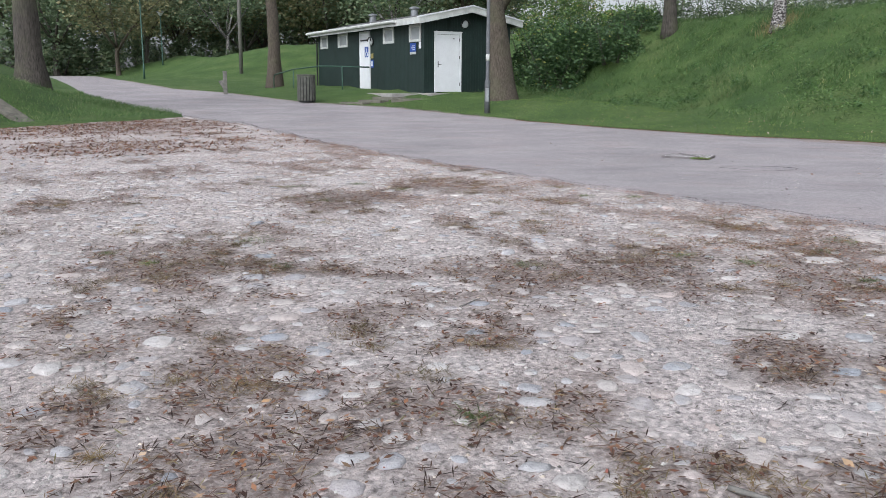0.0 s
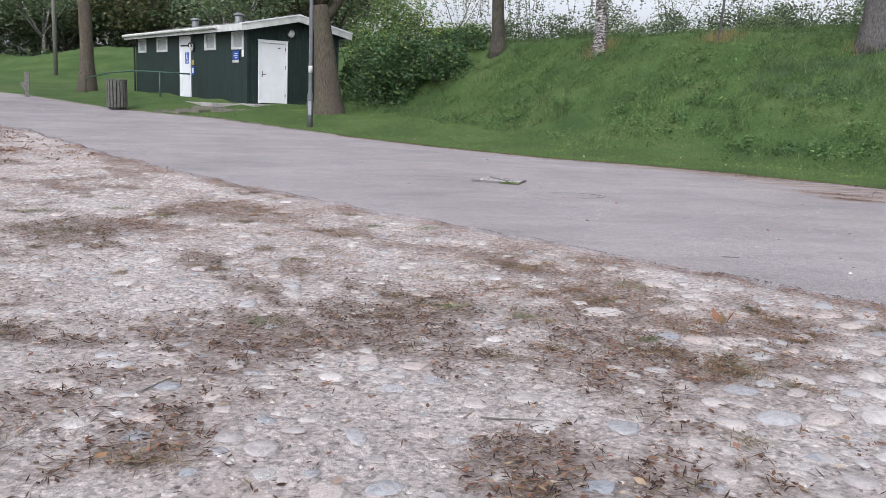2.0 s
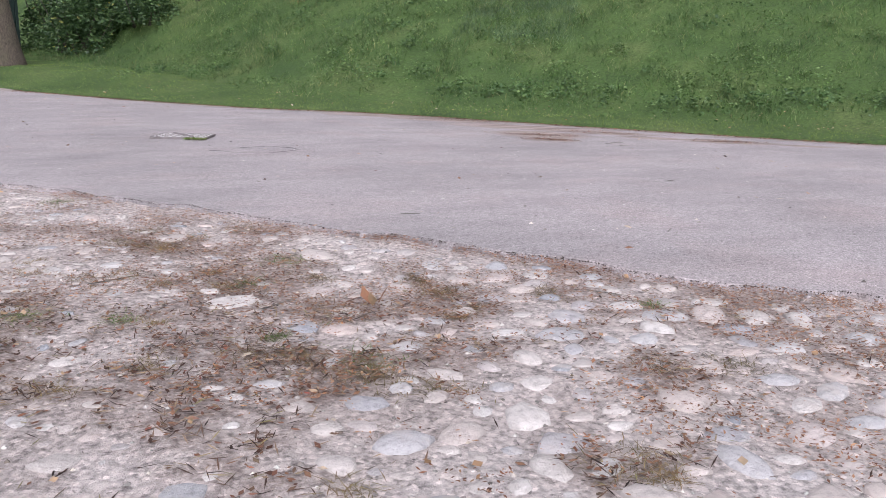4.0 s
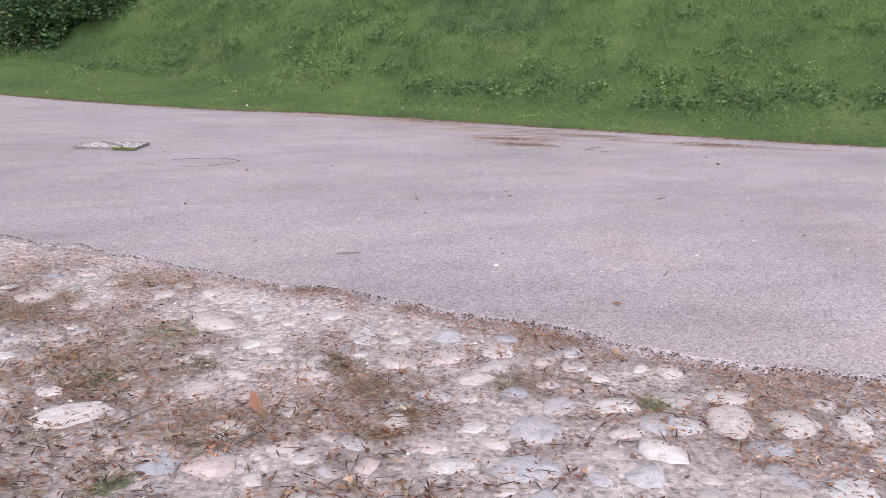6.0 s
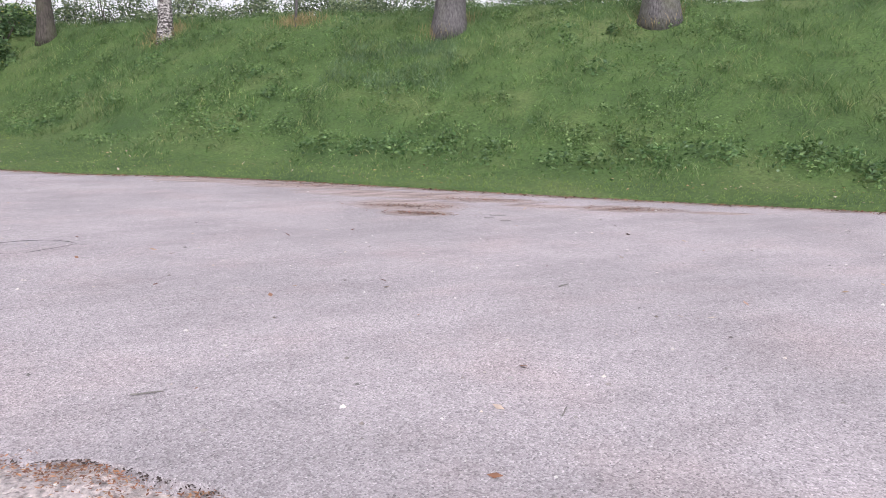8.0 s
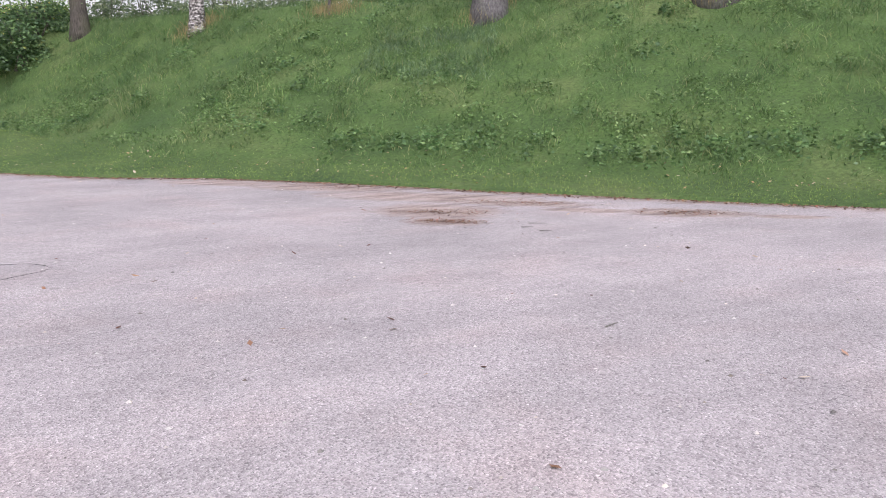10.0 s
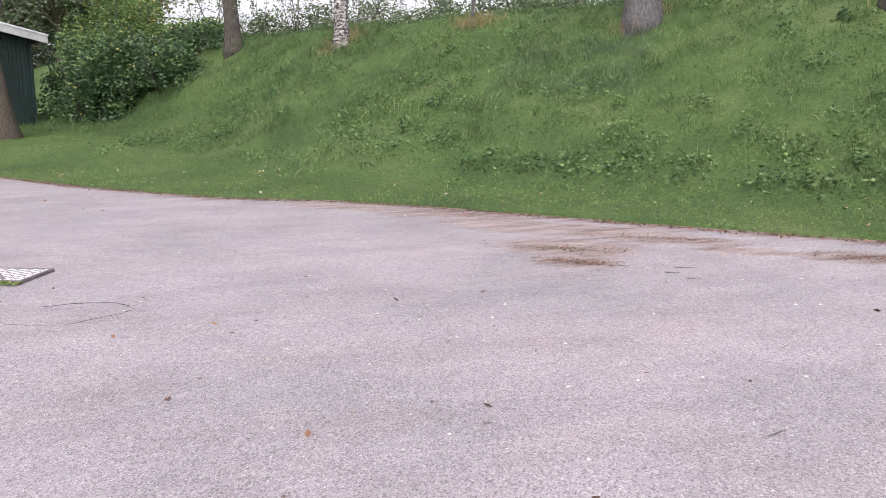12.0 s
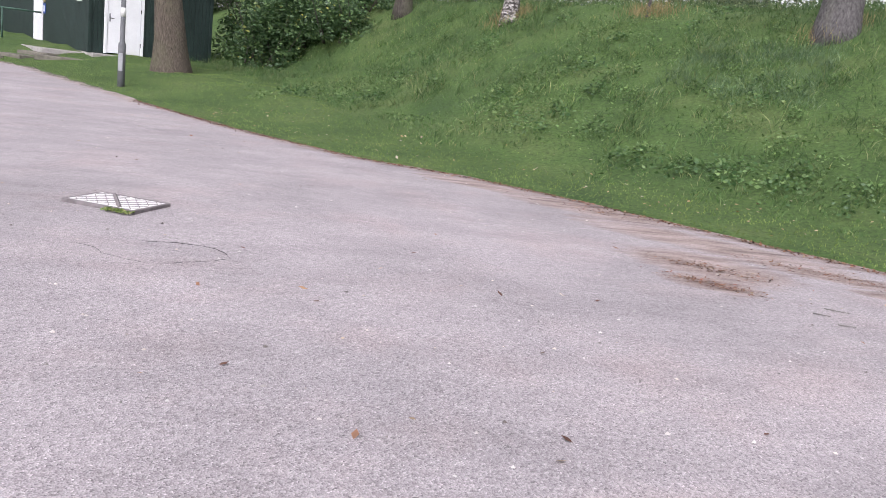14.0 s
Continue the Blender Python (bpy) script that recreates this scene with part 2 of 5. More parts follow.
BIRCH = mat_birch()
SHED_GREEN = mat_plain("dark_green_paint", (0.016, 0.030, 0.026), 0.55, vary=0.3, scale=1.5)
WHITE = mat_plain("white_paint", (0.72, 0.73, 0.74), 0.45, vary=0.08, scale=2)
TRIM = mat_plain("weathered_white_paint", (0.55, 0.56, 0.53), 0.6, vary=0.25, scale=3)
ROOF = mat_plain("roofing_felt", (0.13, 0.13, 0.125), 0.9, vary=0.4, scale=3)
FROST = mat_plain("frosted_pane", (0.34, 0.36, 0.36), 0.25, vary=0.15, scale=3)
STEEL = mat_plain("galvanised_steel", (0.30, 0.31, 0.32), 0.5, 0.6, vary=0.25, scale=6)
POLE = mat_plain("grey_pole_paint", (0.12, 0.125, 0.13), 0.85, 0.0, vary=0.25, scale=6)
GREEN_STEEL = mat_plain("green_painted_steel", (0.05, 0.10, 0.075), 0.5, 0.2, vary=0.2)
WOOD = mat_plain("weathered_wood", (0.18, 0.172, 0.155), 0.9, vary=0.4, scale=9, bump=0.5)
BINWOOD = mat_plain("dark_slat_wood", (0.115, 0.115, 0.10), 0.85, vary=0.4, scale=9, bump=0.4)
MOSSY = mat_plain("mossy_stone", (0.15, 0.14, 0.115), 0.95, vary=0.45, scale=6, bump=0.6)
CONCRETE = mat_plain("concrete", (0.33, 0.315, 0.295), 0.9, vary=0.35, scale=4, bump=0.5)
BLUE = mat_plain("blue_sign", (0.02, 0.07, 0.30), 0.4, vary=0.1)
YELLOW = mat_plain("yellow_sign", (0.32, 0.26, 0.09), 0.5, vary=0.1)
BLACK = mat_plain("black_plastic", (0.02, 0.02, 0.02), 0.4, vary=0.2)
LENS = mat_plain("lamp_glass", (0.55, 0.57, 0.57), 0.2, vary=0.1)
IRON = mat_plain("worn_iron", (0.72, 0.70, 0.69), 0.6, 0.1, vary=0.25, scale=9)
IRON_DARK = mat_plain("dirty_iron", (0.20, 0.18, 0.18), 0.8, 0.2, vary=0.4, scale=12)
SOIL = mat_plain("dark_soil", (0.055, 0.042, 0.036), 0.95, vary=0.5, scale=15, bump=0.8)
TAR = mat_plain("crack_tar", (0.05, 0.047, 0.045), 0.9, vary=0.4, scale=20)
STONE_EACH, STONE_ISLE = mat_stone(True), mat_stone(False)
PEBBLE = mat_leaf("pebble", [(0.0, (0.10, 0.09, 0.085)), (0.5, (0.38, 0.35, 0.33)), (1.0, (0.56, 0.53, 0.50))], 3.0, 0.9, 0.0)


# ---------- mesh helpers ----------
class Build:
    """Gathers vertices and faces for one mesh."""
    def __init__(self):
        self.v, self.f, self.mi, self.mats = [], [], [], []

    def slot(self, mat):
        if mat not in self.mats:
            self.mats.append(mat)
        return self.mats.index(mat)

    def add(self, verts, faces, mat):
        o, k = len(self.v), self.slot(mat)
        self.v += [tuple(p) for p in verts]
        self.f += [tuple(i + o for i in q) for q in faces]
        self.mi += [k] * len(faces)
        return self

    def box(self, x0, y0, z0, x1, y1, z1, mat, c=0.0):
        """A box, with its upright and level edges chamfered by c."""
        bm = bmesh.new()
        bmesh.ops.create_cube(bm, size=1)
        for p in bm.verts:
            p.co = Vector((x0 + (p.co.x + 0.5) * (x1 - x0), y0 + (p.co.y + 0.5) * (y1 - y0), z0 + (p.co.z + 0.5) * (z1 - z0)))
        if c:
            bmesh.ops.bevel(bm, geom=bm.edges[:], offset=c, segments=1, affect='EDGES')
        bm.verts.index_update()
        self.add([p.co for p in bm.verts], [[p.index for p in q.verts] for q in bm.faces], mat)
        bm.free()
        return self

    def tube(self, pts, radii, n, mat, rough=0.0, seed=0.0, cap=True):
        """A tube through pts; rough roughens it like bark."""
        vs, fs = [], []
        pts = [Vector(p) for p in pts]
        for i, p in enumerate(pts):
            d = (pts[min(i + 1, len(pts) - 1)] - pts[max(i - 1, 0)]).normalized()
            a = d.cross(Vector((0.31, 0.95, 0.05))).normalized() if abs(d.z) > 0.6 else d.cross(Vector((0, 0, 1))).normalized()
            b = d.cross(a)
            for j in range(n):
                w = 2 * math.pi * j / n
                r = radii[i]
                if rough:
                    r *= 1 + rough * noise.noise(Vector((math.cos(w) * 1.7 + seed, math.sin(w) * 1.7, p.z * 0.9 + seed)))
                    r *= 1 + rough * 0.4 * noise.noise(Vector((math.cos(w) * 6 + seed, math.sin(w) * 6, p.z * 1.4)))
                vs.append(p + (a * math.cos(w) + b * math.sin(w)) * r)
        for i in range(len(pts) - 1):
            for j in range(n):
                k = (j + 1) % n
                fs.append((i * n + j, i * n + k, (i + 1) * n + k, (i + 1) * n + j))
        if cap:
            fs.append(tuple(range(n))[::-1])
            fs.append(tuple((len(pts) - 1) * n + j for j in range(n)))
        return self.add(vs, fs, mat)

    def make(self, name, parent=None, smooth=False):
        me = bpy.data.meshes.new(name)
        me.from_pydata(self.v, [], self.f)
        for m in self.mats:
            me.materials.append(m)
        me.polygons.foreach_set("material_index", self.mi)
        if smooth:
            me.polygons.foreach_set("use_smooth", [True] * len(self.f))
        bm = bmesh.new()
        bm.from_mesh(me)
        bmesh.ops.recalc_face_normals(bm, faces=bm.faces[:])
        bm.to_mesh(me)
        bm.free()
        me.update()
        ob = new(name, me)
        ob.parent = parent
        return ob


def quick_mesh(name, verts, faces, mats, parent=None, smooth=False, index=None):
    """A mesh straight from arrays."""
    me = bpy.data.meshes.new(name)
    me.from_pydata(np.asarray(verts, float).tolist(), [], np.asarray(faces).tolist() if isinstance(faces, np.ndarray) else faces)
    for m in mats:
        me.materials.append(m)
    if index is not None:
        me.polygons.foreach_set("material_index", index)
    if smooth:
        me.polygons.foreach_set("use_smooth", [True] * len(me.polygons))
    me.update()
    ob = new(name, me)
    ob.parent = parent
    return ob


def empty(name, m):
    ob = new(name)
    ob.empty_display_size = 0.2
    ob.matrix_basis = m
    return ob


rng = np.random.default_rng(7)


def leaf_cards(centres, size, up=0.4, ratio=0.55, bend=0.0):
    """Leaf-shaped quads (a rhomb each) at centres, turned at random. size: one number or one per leaf."""
    n = len(centres)
    size = np.broadcast_to(np.asarray(size, float), (n,)) * rng.uniform(0.65, 1.3, n)
    d = rng.normal(size=(n, 3))
    d[:, 2] *= up
    d /= np.linalg.norm(d, axis=1)[:, None]
    r = rng.normal(size=(n, 3))
    s = np.cross(d, r)
    s /= np.linalg.norm(s, axis=1)[:, None]
    L, W = (size * 0.5)[:, None], (size * 0.5 * ratio)[:, None]
    v = np.stack([centres - d * L, centres + s * W - d * L * 0.15, centres + d * L, centres - s * W - d * L * 0.15], 1).reshape(-1, 3)
    return v, np.arange(n * 4).reshape(-1, 4)


def flat_cards(centres, size, ratio=0.5, tilt=0.35):
    """Leaves lying about on the ground."""
    n = len(centres)
    size = np.broadcast_to(np.asarray(size, float), (n,)) * rng.uniform(0.5, 1.4, n)
    w = rng.uniform(0, 2 * np.pi, n)
    d = np.stack([np.cos(w), np.sin(w), rng.normal(0, tilt, n)], 1)
    s = np.stack([-np.sin(w), np.cos(w), rng.normal(0, tilt, n)], 1)
    L, W = (size * 0.5)[:, None], (size * 0.5 * ratio)[:, None]
    v = np.stack([centres - d * L, centres + s * W, centres + d * L, centres - s * W], 1).reshape(-1, 3)
    return v, np.arange(n * 4).reshape(-1, 4)


def blades(roots, height, width, lean=0.5):
    """Grass blades, a bent pointed leaf each."""
    n = len(roots)
    h = np.broadcast_to(np.asarray(height, float), (n,)) * rng.uniform(0.5, 1.3, n)
    w = rng.uniform(0, 2 * np.pi, n)
    s = np.stack([np.cos(w), np.sin(w), 0 * w], 1) * (np.broadcast_to(np.asarray(width, float), (n,)) * 0.5)[:, None]
    w2 = rng.uniform(0, 2 * np.pi, n)
    l = np.stack([np.cos(w2), np.sin(w2), 0 * w], 1) * (h * rng.uniform(0.1, 1.0, n) * lean)[:, None]
    z = np.zeros((n, 3))
    z[:, 2] = h
    mid = roots + z * 0.5 + l * 0.25
    tip = roots + z * 0.95 + l
    v = np.stack([roots, mid + s, tip, mid - s], 1).reshape(-1, 3)
    return v, np.arange(n * 4).reshape(-1, 4)


def blob(n, rx, ry, rz, shell=0.55):
    """Points in the outer part of an ellipsoid."""
    d = rng.normal(size=(n, 3))
    d /= np.linalg.norm(d, axis=1)[:, None]
    r = shell + (1 - shell) * rng.random(n) ** 0.6
    return d * r[:, None] * np.array([rx, ry, rz])


# ---------- plan: a runs along the road, b across it, uphill ----------
TA, DB = np.array([0.8, -0.6]), np.array([0.6, 0.8])
FAR_EDGE = np.array([(-43.0, 85.0), (-32.4, 67.0), (-17.4, 43.7), (-13.0, 39.8), (-7.7, 33.2), (-3.3, 29.7), (0.2, 25.35), (3.4, 21.0),
                     (5.45, 18.75), (7.0, 17.85), (8.3, 16.6), (9.6, 15.05), (11.2, 13.3), (12.8, 11.7), (13.95, 10.45), (18.0, 6.0), (40.0, -16.0)])
NEAR_EDGE = np.array([(-52.0, 91.0), (-43.0, 76.0), (-18.0, 36.2), (-12.0, 28.3), (-8.9, 25.0), (-6.3, 22.2), (-2.6, 16.1), (-0.85, 13.55), (0.45, 11.9), (1.8, 10.2),
                      (3.0, 8.85), (4.1, 7.55), (4.9, 6.62), (5.6, 5.75), (7.4, 3.9), (24.0, -12.0)])


def far_b(a):
    q = FAR_EDGE @ TA
    return np.interp(a, q, FAR_EDGE @ DB)


def near_b(a):
    q = NEAR_EDGE @ TA
    return np.interp(a, q, NEAR_EDGE @ DB)


def base_z(y):
    return np.interp(y, [-3, 4, 12, 24, 32, 45, 60, 100], [-0.3, -0.02, 0.0, 0.10, 0.35, 0.85, 1.25, 2.0])


def smooth(x):
    x = np.clip(x, 0, 1)
    return x * x * (3 - 2 * x)


def fbm(x, y, s, k=0.0):
    """Noise in -1..1 at points, s per metre."""
    return np.array([noise.fractal(Vector((p * s + k, q * s - k, k)), 1.0, 2.0, 3) for p, q in zip(np.ravel(x), np.ravel(y))]).reshape(np.shape(x))


def lawn_z(x, y):
    """Height of the grass on the far side of the road: a mown strip, then a bank with a rounded crest, mounds far off."""
    x, y = np.asarray(x, float), np.asarray(y, float)
    a, b = x * TA[0] + y * TA[1], x * DB[0] + y * DB[1]
    v = b - far_b(a)
    toe = 3.2 * smooth((-a - 5) / 11) * smooth((13 - v) / 6)
    prof = np.interp(v - toe, [0, 1.8, 3.0, 10.5, 17.2, 20.7, 25.2, 44], [0.0, 0.015, 0.09, 0.748, 0.868, 0.925, 0.89, 0.4])
    crest = 4.39 + 0.48 * smooth((a + 13) / 16)
    hill = smooth((x + 0.25 * (y - 33) - 1.6) / 3.4)
    rise = (crest - base_z(y)) * prof * hill + 0.31 * smooth((v - 0.3) / 3.0) * (1 - hill) * smooth((x + 13) / 5) * smooth((50 - y) / 6)
    far = 2.6 * np.exp(-(((x + 41) / 13) ** 2 + ((y - 88) / 8) ** 2)) + 3.0 * np.exp(-(((x + 19) / 11) ** 2 + ((y - 79) / 9) ** 2))
    return base_z(y) + 0.025 + rise + far * smooth((v - 1.5) / 9)


def dist_rows(near, far, n, power):
    return near + (far - near) * np.linspace(0, 1, n) ** power


def sheet(name, A, V, edge, sign, zfun, mats):
    """A sheet of quads from an edge of the road outwards."""
    aa, vv = np.meshgrid(A, V, indexing="ij")
    bb = edge(aa) + sign * vv
    x, y = aa * TA[0] + bb * DB[0], aa * TA[1] + bb * DB[1]
    z = zfun(x, y)
    n, m = aa.shape
    i = np.arange(n * m).reshape(n, m)
    f = np.stack([i[:-1, :-1], i[1:, :-1], i[1:, 1:], i[:-1, 1:]], -1).reshape(-1, 4)
    if sign < 0:
        f = f[:, ::-1]
    return quick_mesh(name, np.stack([x, y, z], -1).reshape(-1, 3), f, mats, smooth=True)


def set_attr(ob, values):
    at = ob.data.attributes.new("dirt", 'FLOAT', 'POINT')
    at.data.foreach_set("value", np.asarray(values, np.float32))


# ---------- large structure ----------
# base sheet, below everything, out to the horizon
G = np.concatenate([-dist_rows(0, 1500, 24, 3)[::-1][:-1], dist_rows(0, 1500, 24, 3)])
gx, gy = np.meshgrid(G, G, indexing="ij")
gz = base_z(gy) - 0.45
gi = np.arange(gx.size).reshape(gx.shape)
gf = np.stack([gi[:-1, :-1], gi[1:, :-1], gi[1:, 1:], gi[:-1, 1:]], -1).reshape(-1, 4)
ground = quick_mesh("ground", np.stack([gx, gy, gz], -1).reshape(-1, 3), gf, [GRASS_GROUND])
tagged(ground, "wide grassy ground reaching to the horizon", "ground", kind="structure")

A_LAWN = np.concatenate([np.linspace(-120, -30, 46)[:-1], np.linspace(-30, 20, 201), np.linspace(20, 70, 26)[1:]])
V_LAWN = np.concatenate([[0], np.linspace(0.12, 24, 92), np.linspace(24, 160, 46)[1:]])


def lawn_rough(x, y):
    v = x * DB[0] + y * DB[1] - far_b(x * TA[0] + y * TA[1])
    return lawn_z(x, y) + smooth((v - 1.5) / 2) * (0.07 * fbm(x, y, 0.9) + 0.10 * fbm(x, y, 0.28, 4.0)) + np.where(v < 0.05, -0.05, 0)


lawn = sheet("lawn", A_LAWN, V_LAWN, lambda a: far_b(a) + 0.06 * np.sin(a * 5.1) * np.sin(a * 1.7), 1, lawn_rough, [GRASS_GROUND])
tagged(lawn, "mown grass verge rising into a rough green bank", "lawn", kind="structure")

# sandy ground with sunken stones on the near side, running under the road's edge
PATCHES = [(-0.67, 8.79, 0.62),
           (-1.01, 5.74, 0.64),
           (1.22, 5.68, 0.48),
           (2.0, 5.78, 0.5),
           (0.52, 4.66, 0.25),
           (1.01, 4.31, 0.23),
           (0.07, 3.72, 0.35),
           (0.52, 3.17, 0.15),
           (0.97, 3.51, 0.25),
           (1.35, 3.49, 0.18),
           (-9.6, 20.6, 3.2),
           (-6.0, 14.6, 1.5),
           (0.2, 10.18, 0.64),
           (2.22, 4.04, 0.2),
           (3.08, 5.75, 0.22),
           (-0.4, 3.29, 0.24),
           (0.33, 2.88, 0.35),
           (1.89, 5.99, 0.62),
           (2.83, 7.63, 0.38),
           (4.08, 6.61, 0.2),
           (3.18, 5.53, 0.23),
           (3.81, 5.34, 0.23),
           (4.51, 4.9, 0.18),
           (3.85, 4.26, 0.12),
           (2.39, 4.29, 0.23),
           (2.73, 4.08, 0.19),
           (3.25, 6.81, 0.4),
           (4.08, 6.6, 0.2),
           (4.12, 5.99, 0.27),
           (5.03, 6.31, 0.21),
           (3.62, 6.0, 0.26)]


def litter_mask(x, y):
    """Where leaf litter and old turf lie on the sand, 0 to 1."""
    m = np.zeros(np.shape(x)) - 1
    for px, py, pr in PATCHES:
        m = np.maximum(m, 1.0 - np.hypot(x - px, (y - py) * 0.9) / (pr * 1.7))
    raw = np.maximum(m, 0.16 + 0.75 * fbm(x, y, 0.8, 11.0)) + 0.42 * fbm(x, y, 2.4, 3.0) + 0.3 * fbm(x, y, 7.0, 8.0)
    return smooth((raw - 0.22) / 0.42)


def sand_z(x, y):
    return base_z(y) - 0.04 + 0.018 * fbm(x, y, 1.1, 2.0) + 0.012 * fbm(x, y, 5.0, 5.0)


A_SAND = np.concatenate([np.linspace(-32, -12, 71)[:-1], np.linspace(-12, 9, 221), np.linspace(9, 40, 24)[1:]])
V_SAND = np.concatenate([np.linspace(-0.5, 9.5, 106), np.linspace(9.5, 40, 20)[1:]])
sand = sheet("cobbled_ground", A_SAND, V_SAND, near_b, -1, sand_z, [SAND])
co = np.array([v.co[:] for v in sand.data.vertices])
set_attr(sand, np.clip(litter_mask(co[:, 0], co[:, 1]) * 0.7, 0, 0.58))
tagged(sand, "pale sandy ground with sunken fieldstones and patches of leaf litter", "ground", kind="structure")

# the road
A_ROAD = np.concatenate([np.linspace(-120, -30, 60)[:-1], np.linspace(-30, 18, 481), np.linspace(18, 60, 40)[1:]])
U_ROAD = np.concatenate([[0, 0.0012, 0.0022, 0.0045], np.linspace(0.018, 0.6, 26)[:-1], np.linspace(0.6, 1, 56)])
ra, ru = np.meshgrid(A_ROAD, U_ROAD, indexing="ij")
jag = (0.16 * fbm(A_ROAD, A_ROAD * 0, 0.9, 1.0) + 0.09 * fbm(A_ROAD, A_ROAD * 0, 3.5, 6.0))[:, None]
nb, fb = near_b(ra) + jag, far_b(ra) + 0.25
rb = nb + (fb - nb) * ru
rx, ry = ra * TA[0] + rb * DB[0], ra * TA[1] + rb * DB[1]
rz = base_z(ry) + 0.006 * fbm(rx, ry, 0.7, 9.0)
rz[:, 0] -= 0.06
i = np.arange(ra.size).reshape(ra.shape)
rf = np.stack([i[:-1, :-1], i[1:, :-1], i[1:, 1:], i[:-1, 1:]], -1).reshape(-1, 4)
road = quick_mesh("road", np.stack([rx, ry, rz], -1).reshape(-1, 3), rf, [ASPHALT], smooth=True)
verge = 0.62 * np.exp(-((far_b(ra) - rb) / 0.35) ** 2)
stain = verge + 0.25 * np.exp(-((rb - nb) / 0.12) ** 2)
for px, py, along_r, across_r in ((8.4, 12.85, 0.42, 0.26), (8.62, 13.5, 0.75, 0.5), (9.75, 13.62, 0.8, 0.26), (10.95, 12.2, 0.7, 0.3), (11.75, 11.45, 0.45, 0.13),
                                  (7.0, 17.25, 0.9, 0.28), (8.25, 16.1, 1.1, 0.45), (10.15, 12.8, 0.5, 0.16), (9.0, 14.6, 1.4, 0.4)):
    along = (rx - px) * TA[0] + (ry - py) * TA[1]
    across = (rx - px) * DB[0] + (ry - py) * DB[1]
    stain = np.maximum(stain, 1.15 - 0.75 * np.hypot(along / along_r, across / across_r))
stain = np.clip(stain, 0, 1)
set_attr(road, stain.ravel())
tagged(road, "worn pale grey asphalt road with crumbling edges", "road", kind="structure")


# dark soil crumbs in the gap along the road's broken edge
ea = rng.uniform(-24, 9, 6000)
ew = 0.006 + 0.02 * np.clip(fbm(ea, ea * 0 + 3, 1.6, 13.0) + 0.2, 0, 1)
eb = near_b(ea) + np.interp(ea, A_ROAD, jag[:, 0]) - 0.012 + rng.normal(0, 1, len(ea)) * ew
ex, ey = ea * TA[0] + eb * DB[0], ea * TA[1] + eb * DB[1]
cv, cf = flat_cards(np.stack([ex, ey, base_z(ey) - 0.004 + 0.006 * rng.random(len(ea))], 1), 0.014, 0.6, 0.3)
tagged(quick_mesh("edge_soil", cv, cf, [SOIL]), "dark crumbly soil in the gap along the asphalt edge", "soil", kind="stuff")


# grassy bank on the near side, further along the road
def bank_z(x, y):
    v = near_b(x * TA[0] + y * TA[1]) - (x * DB[0] + y * DB[1])
    s = smooth((v - 0.3) / 5.5) * smooth((-x + 0.35 * (y - 20) - 11.2) / 4.0)
    return base_z(y) - 0.16 + 0.2 * smooth((-x + 0.35 * (y - 20) - 10.4) / 0.8) + 1.3 * s + 0.05 * fbm(x, y, 0.8, 3.0) * s


bank = sheet("grass_bank", np.concatenate([np.linspace(-120, -42, 30)[:-1], np.linspace(-42, -20.0, 70)]), np.concatenate([np.linspace(0.0, 10, 50), np.linspace(10, 90, 24)[1:]]), near_b, -1,
             bank_z, [GRASS_GROUND])
tagged(bank, "low overgrown grass bank beside the road", "bank", kind="structure")


# ---------- the shed ----------
SHED = pose(-2.81, 32.853, 0.78, 0, 0, math.degrees(0.599))
SW, SL, SE, SP = 3.75, 11.3, 2.62, 3.02   # width, length, eaves, ridge of the wall


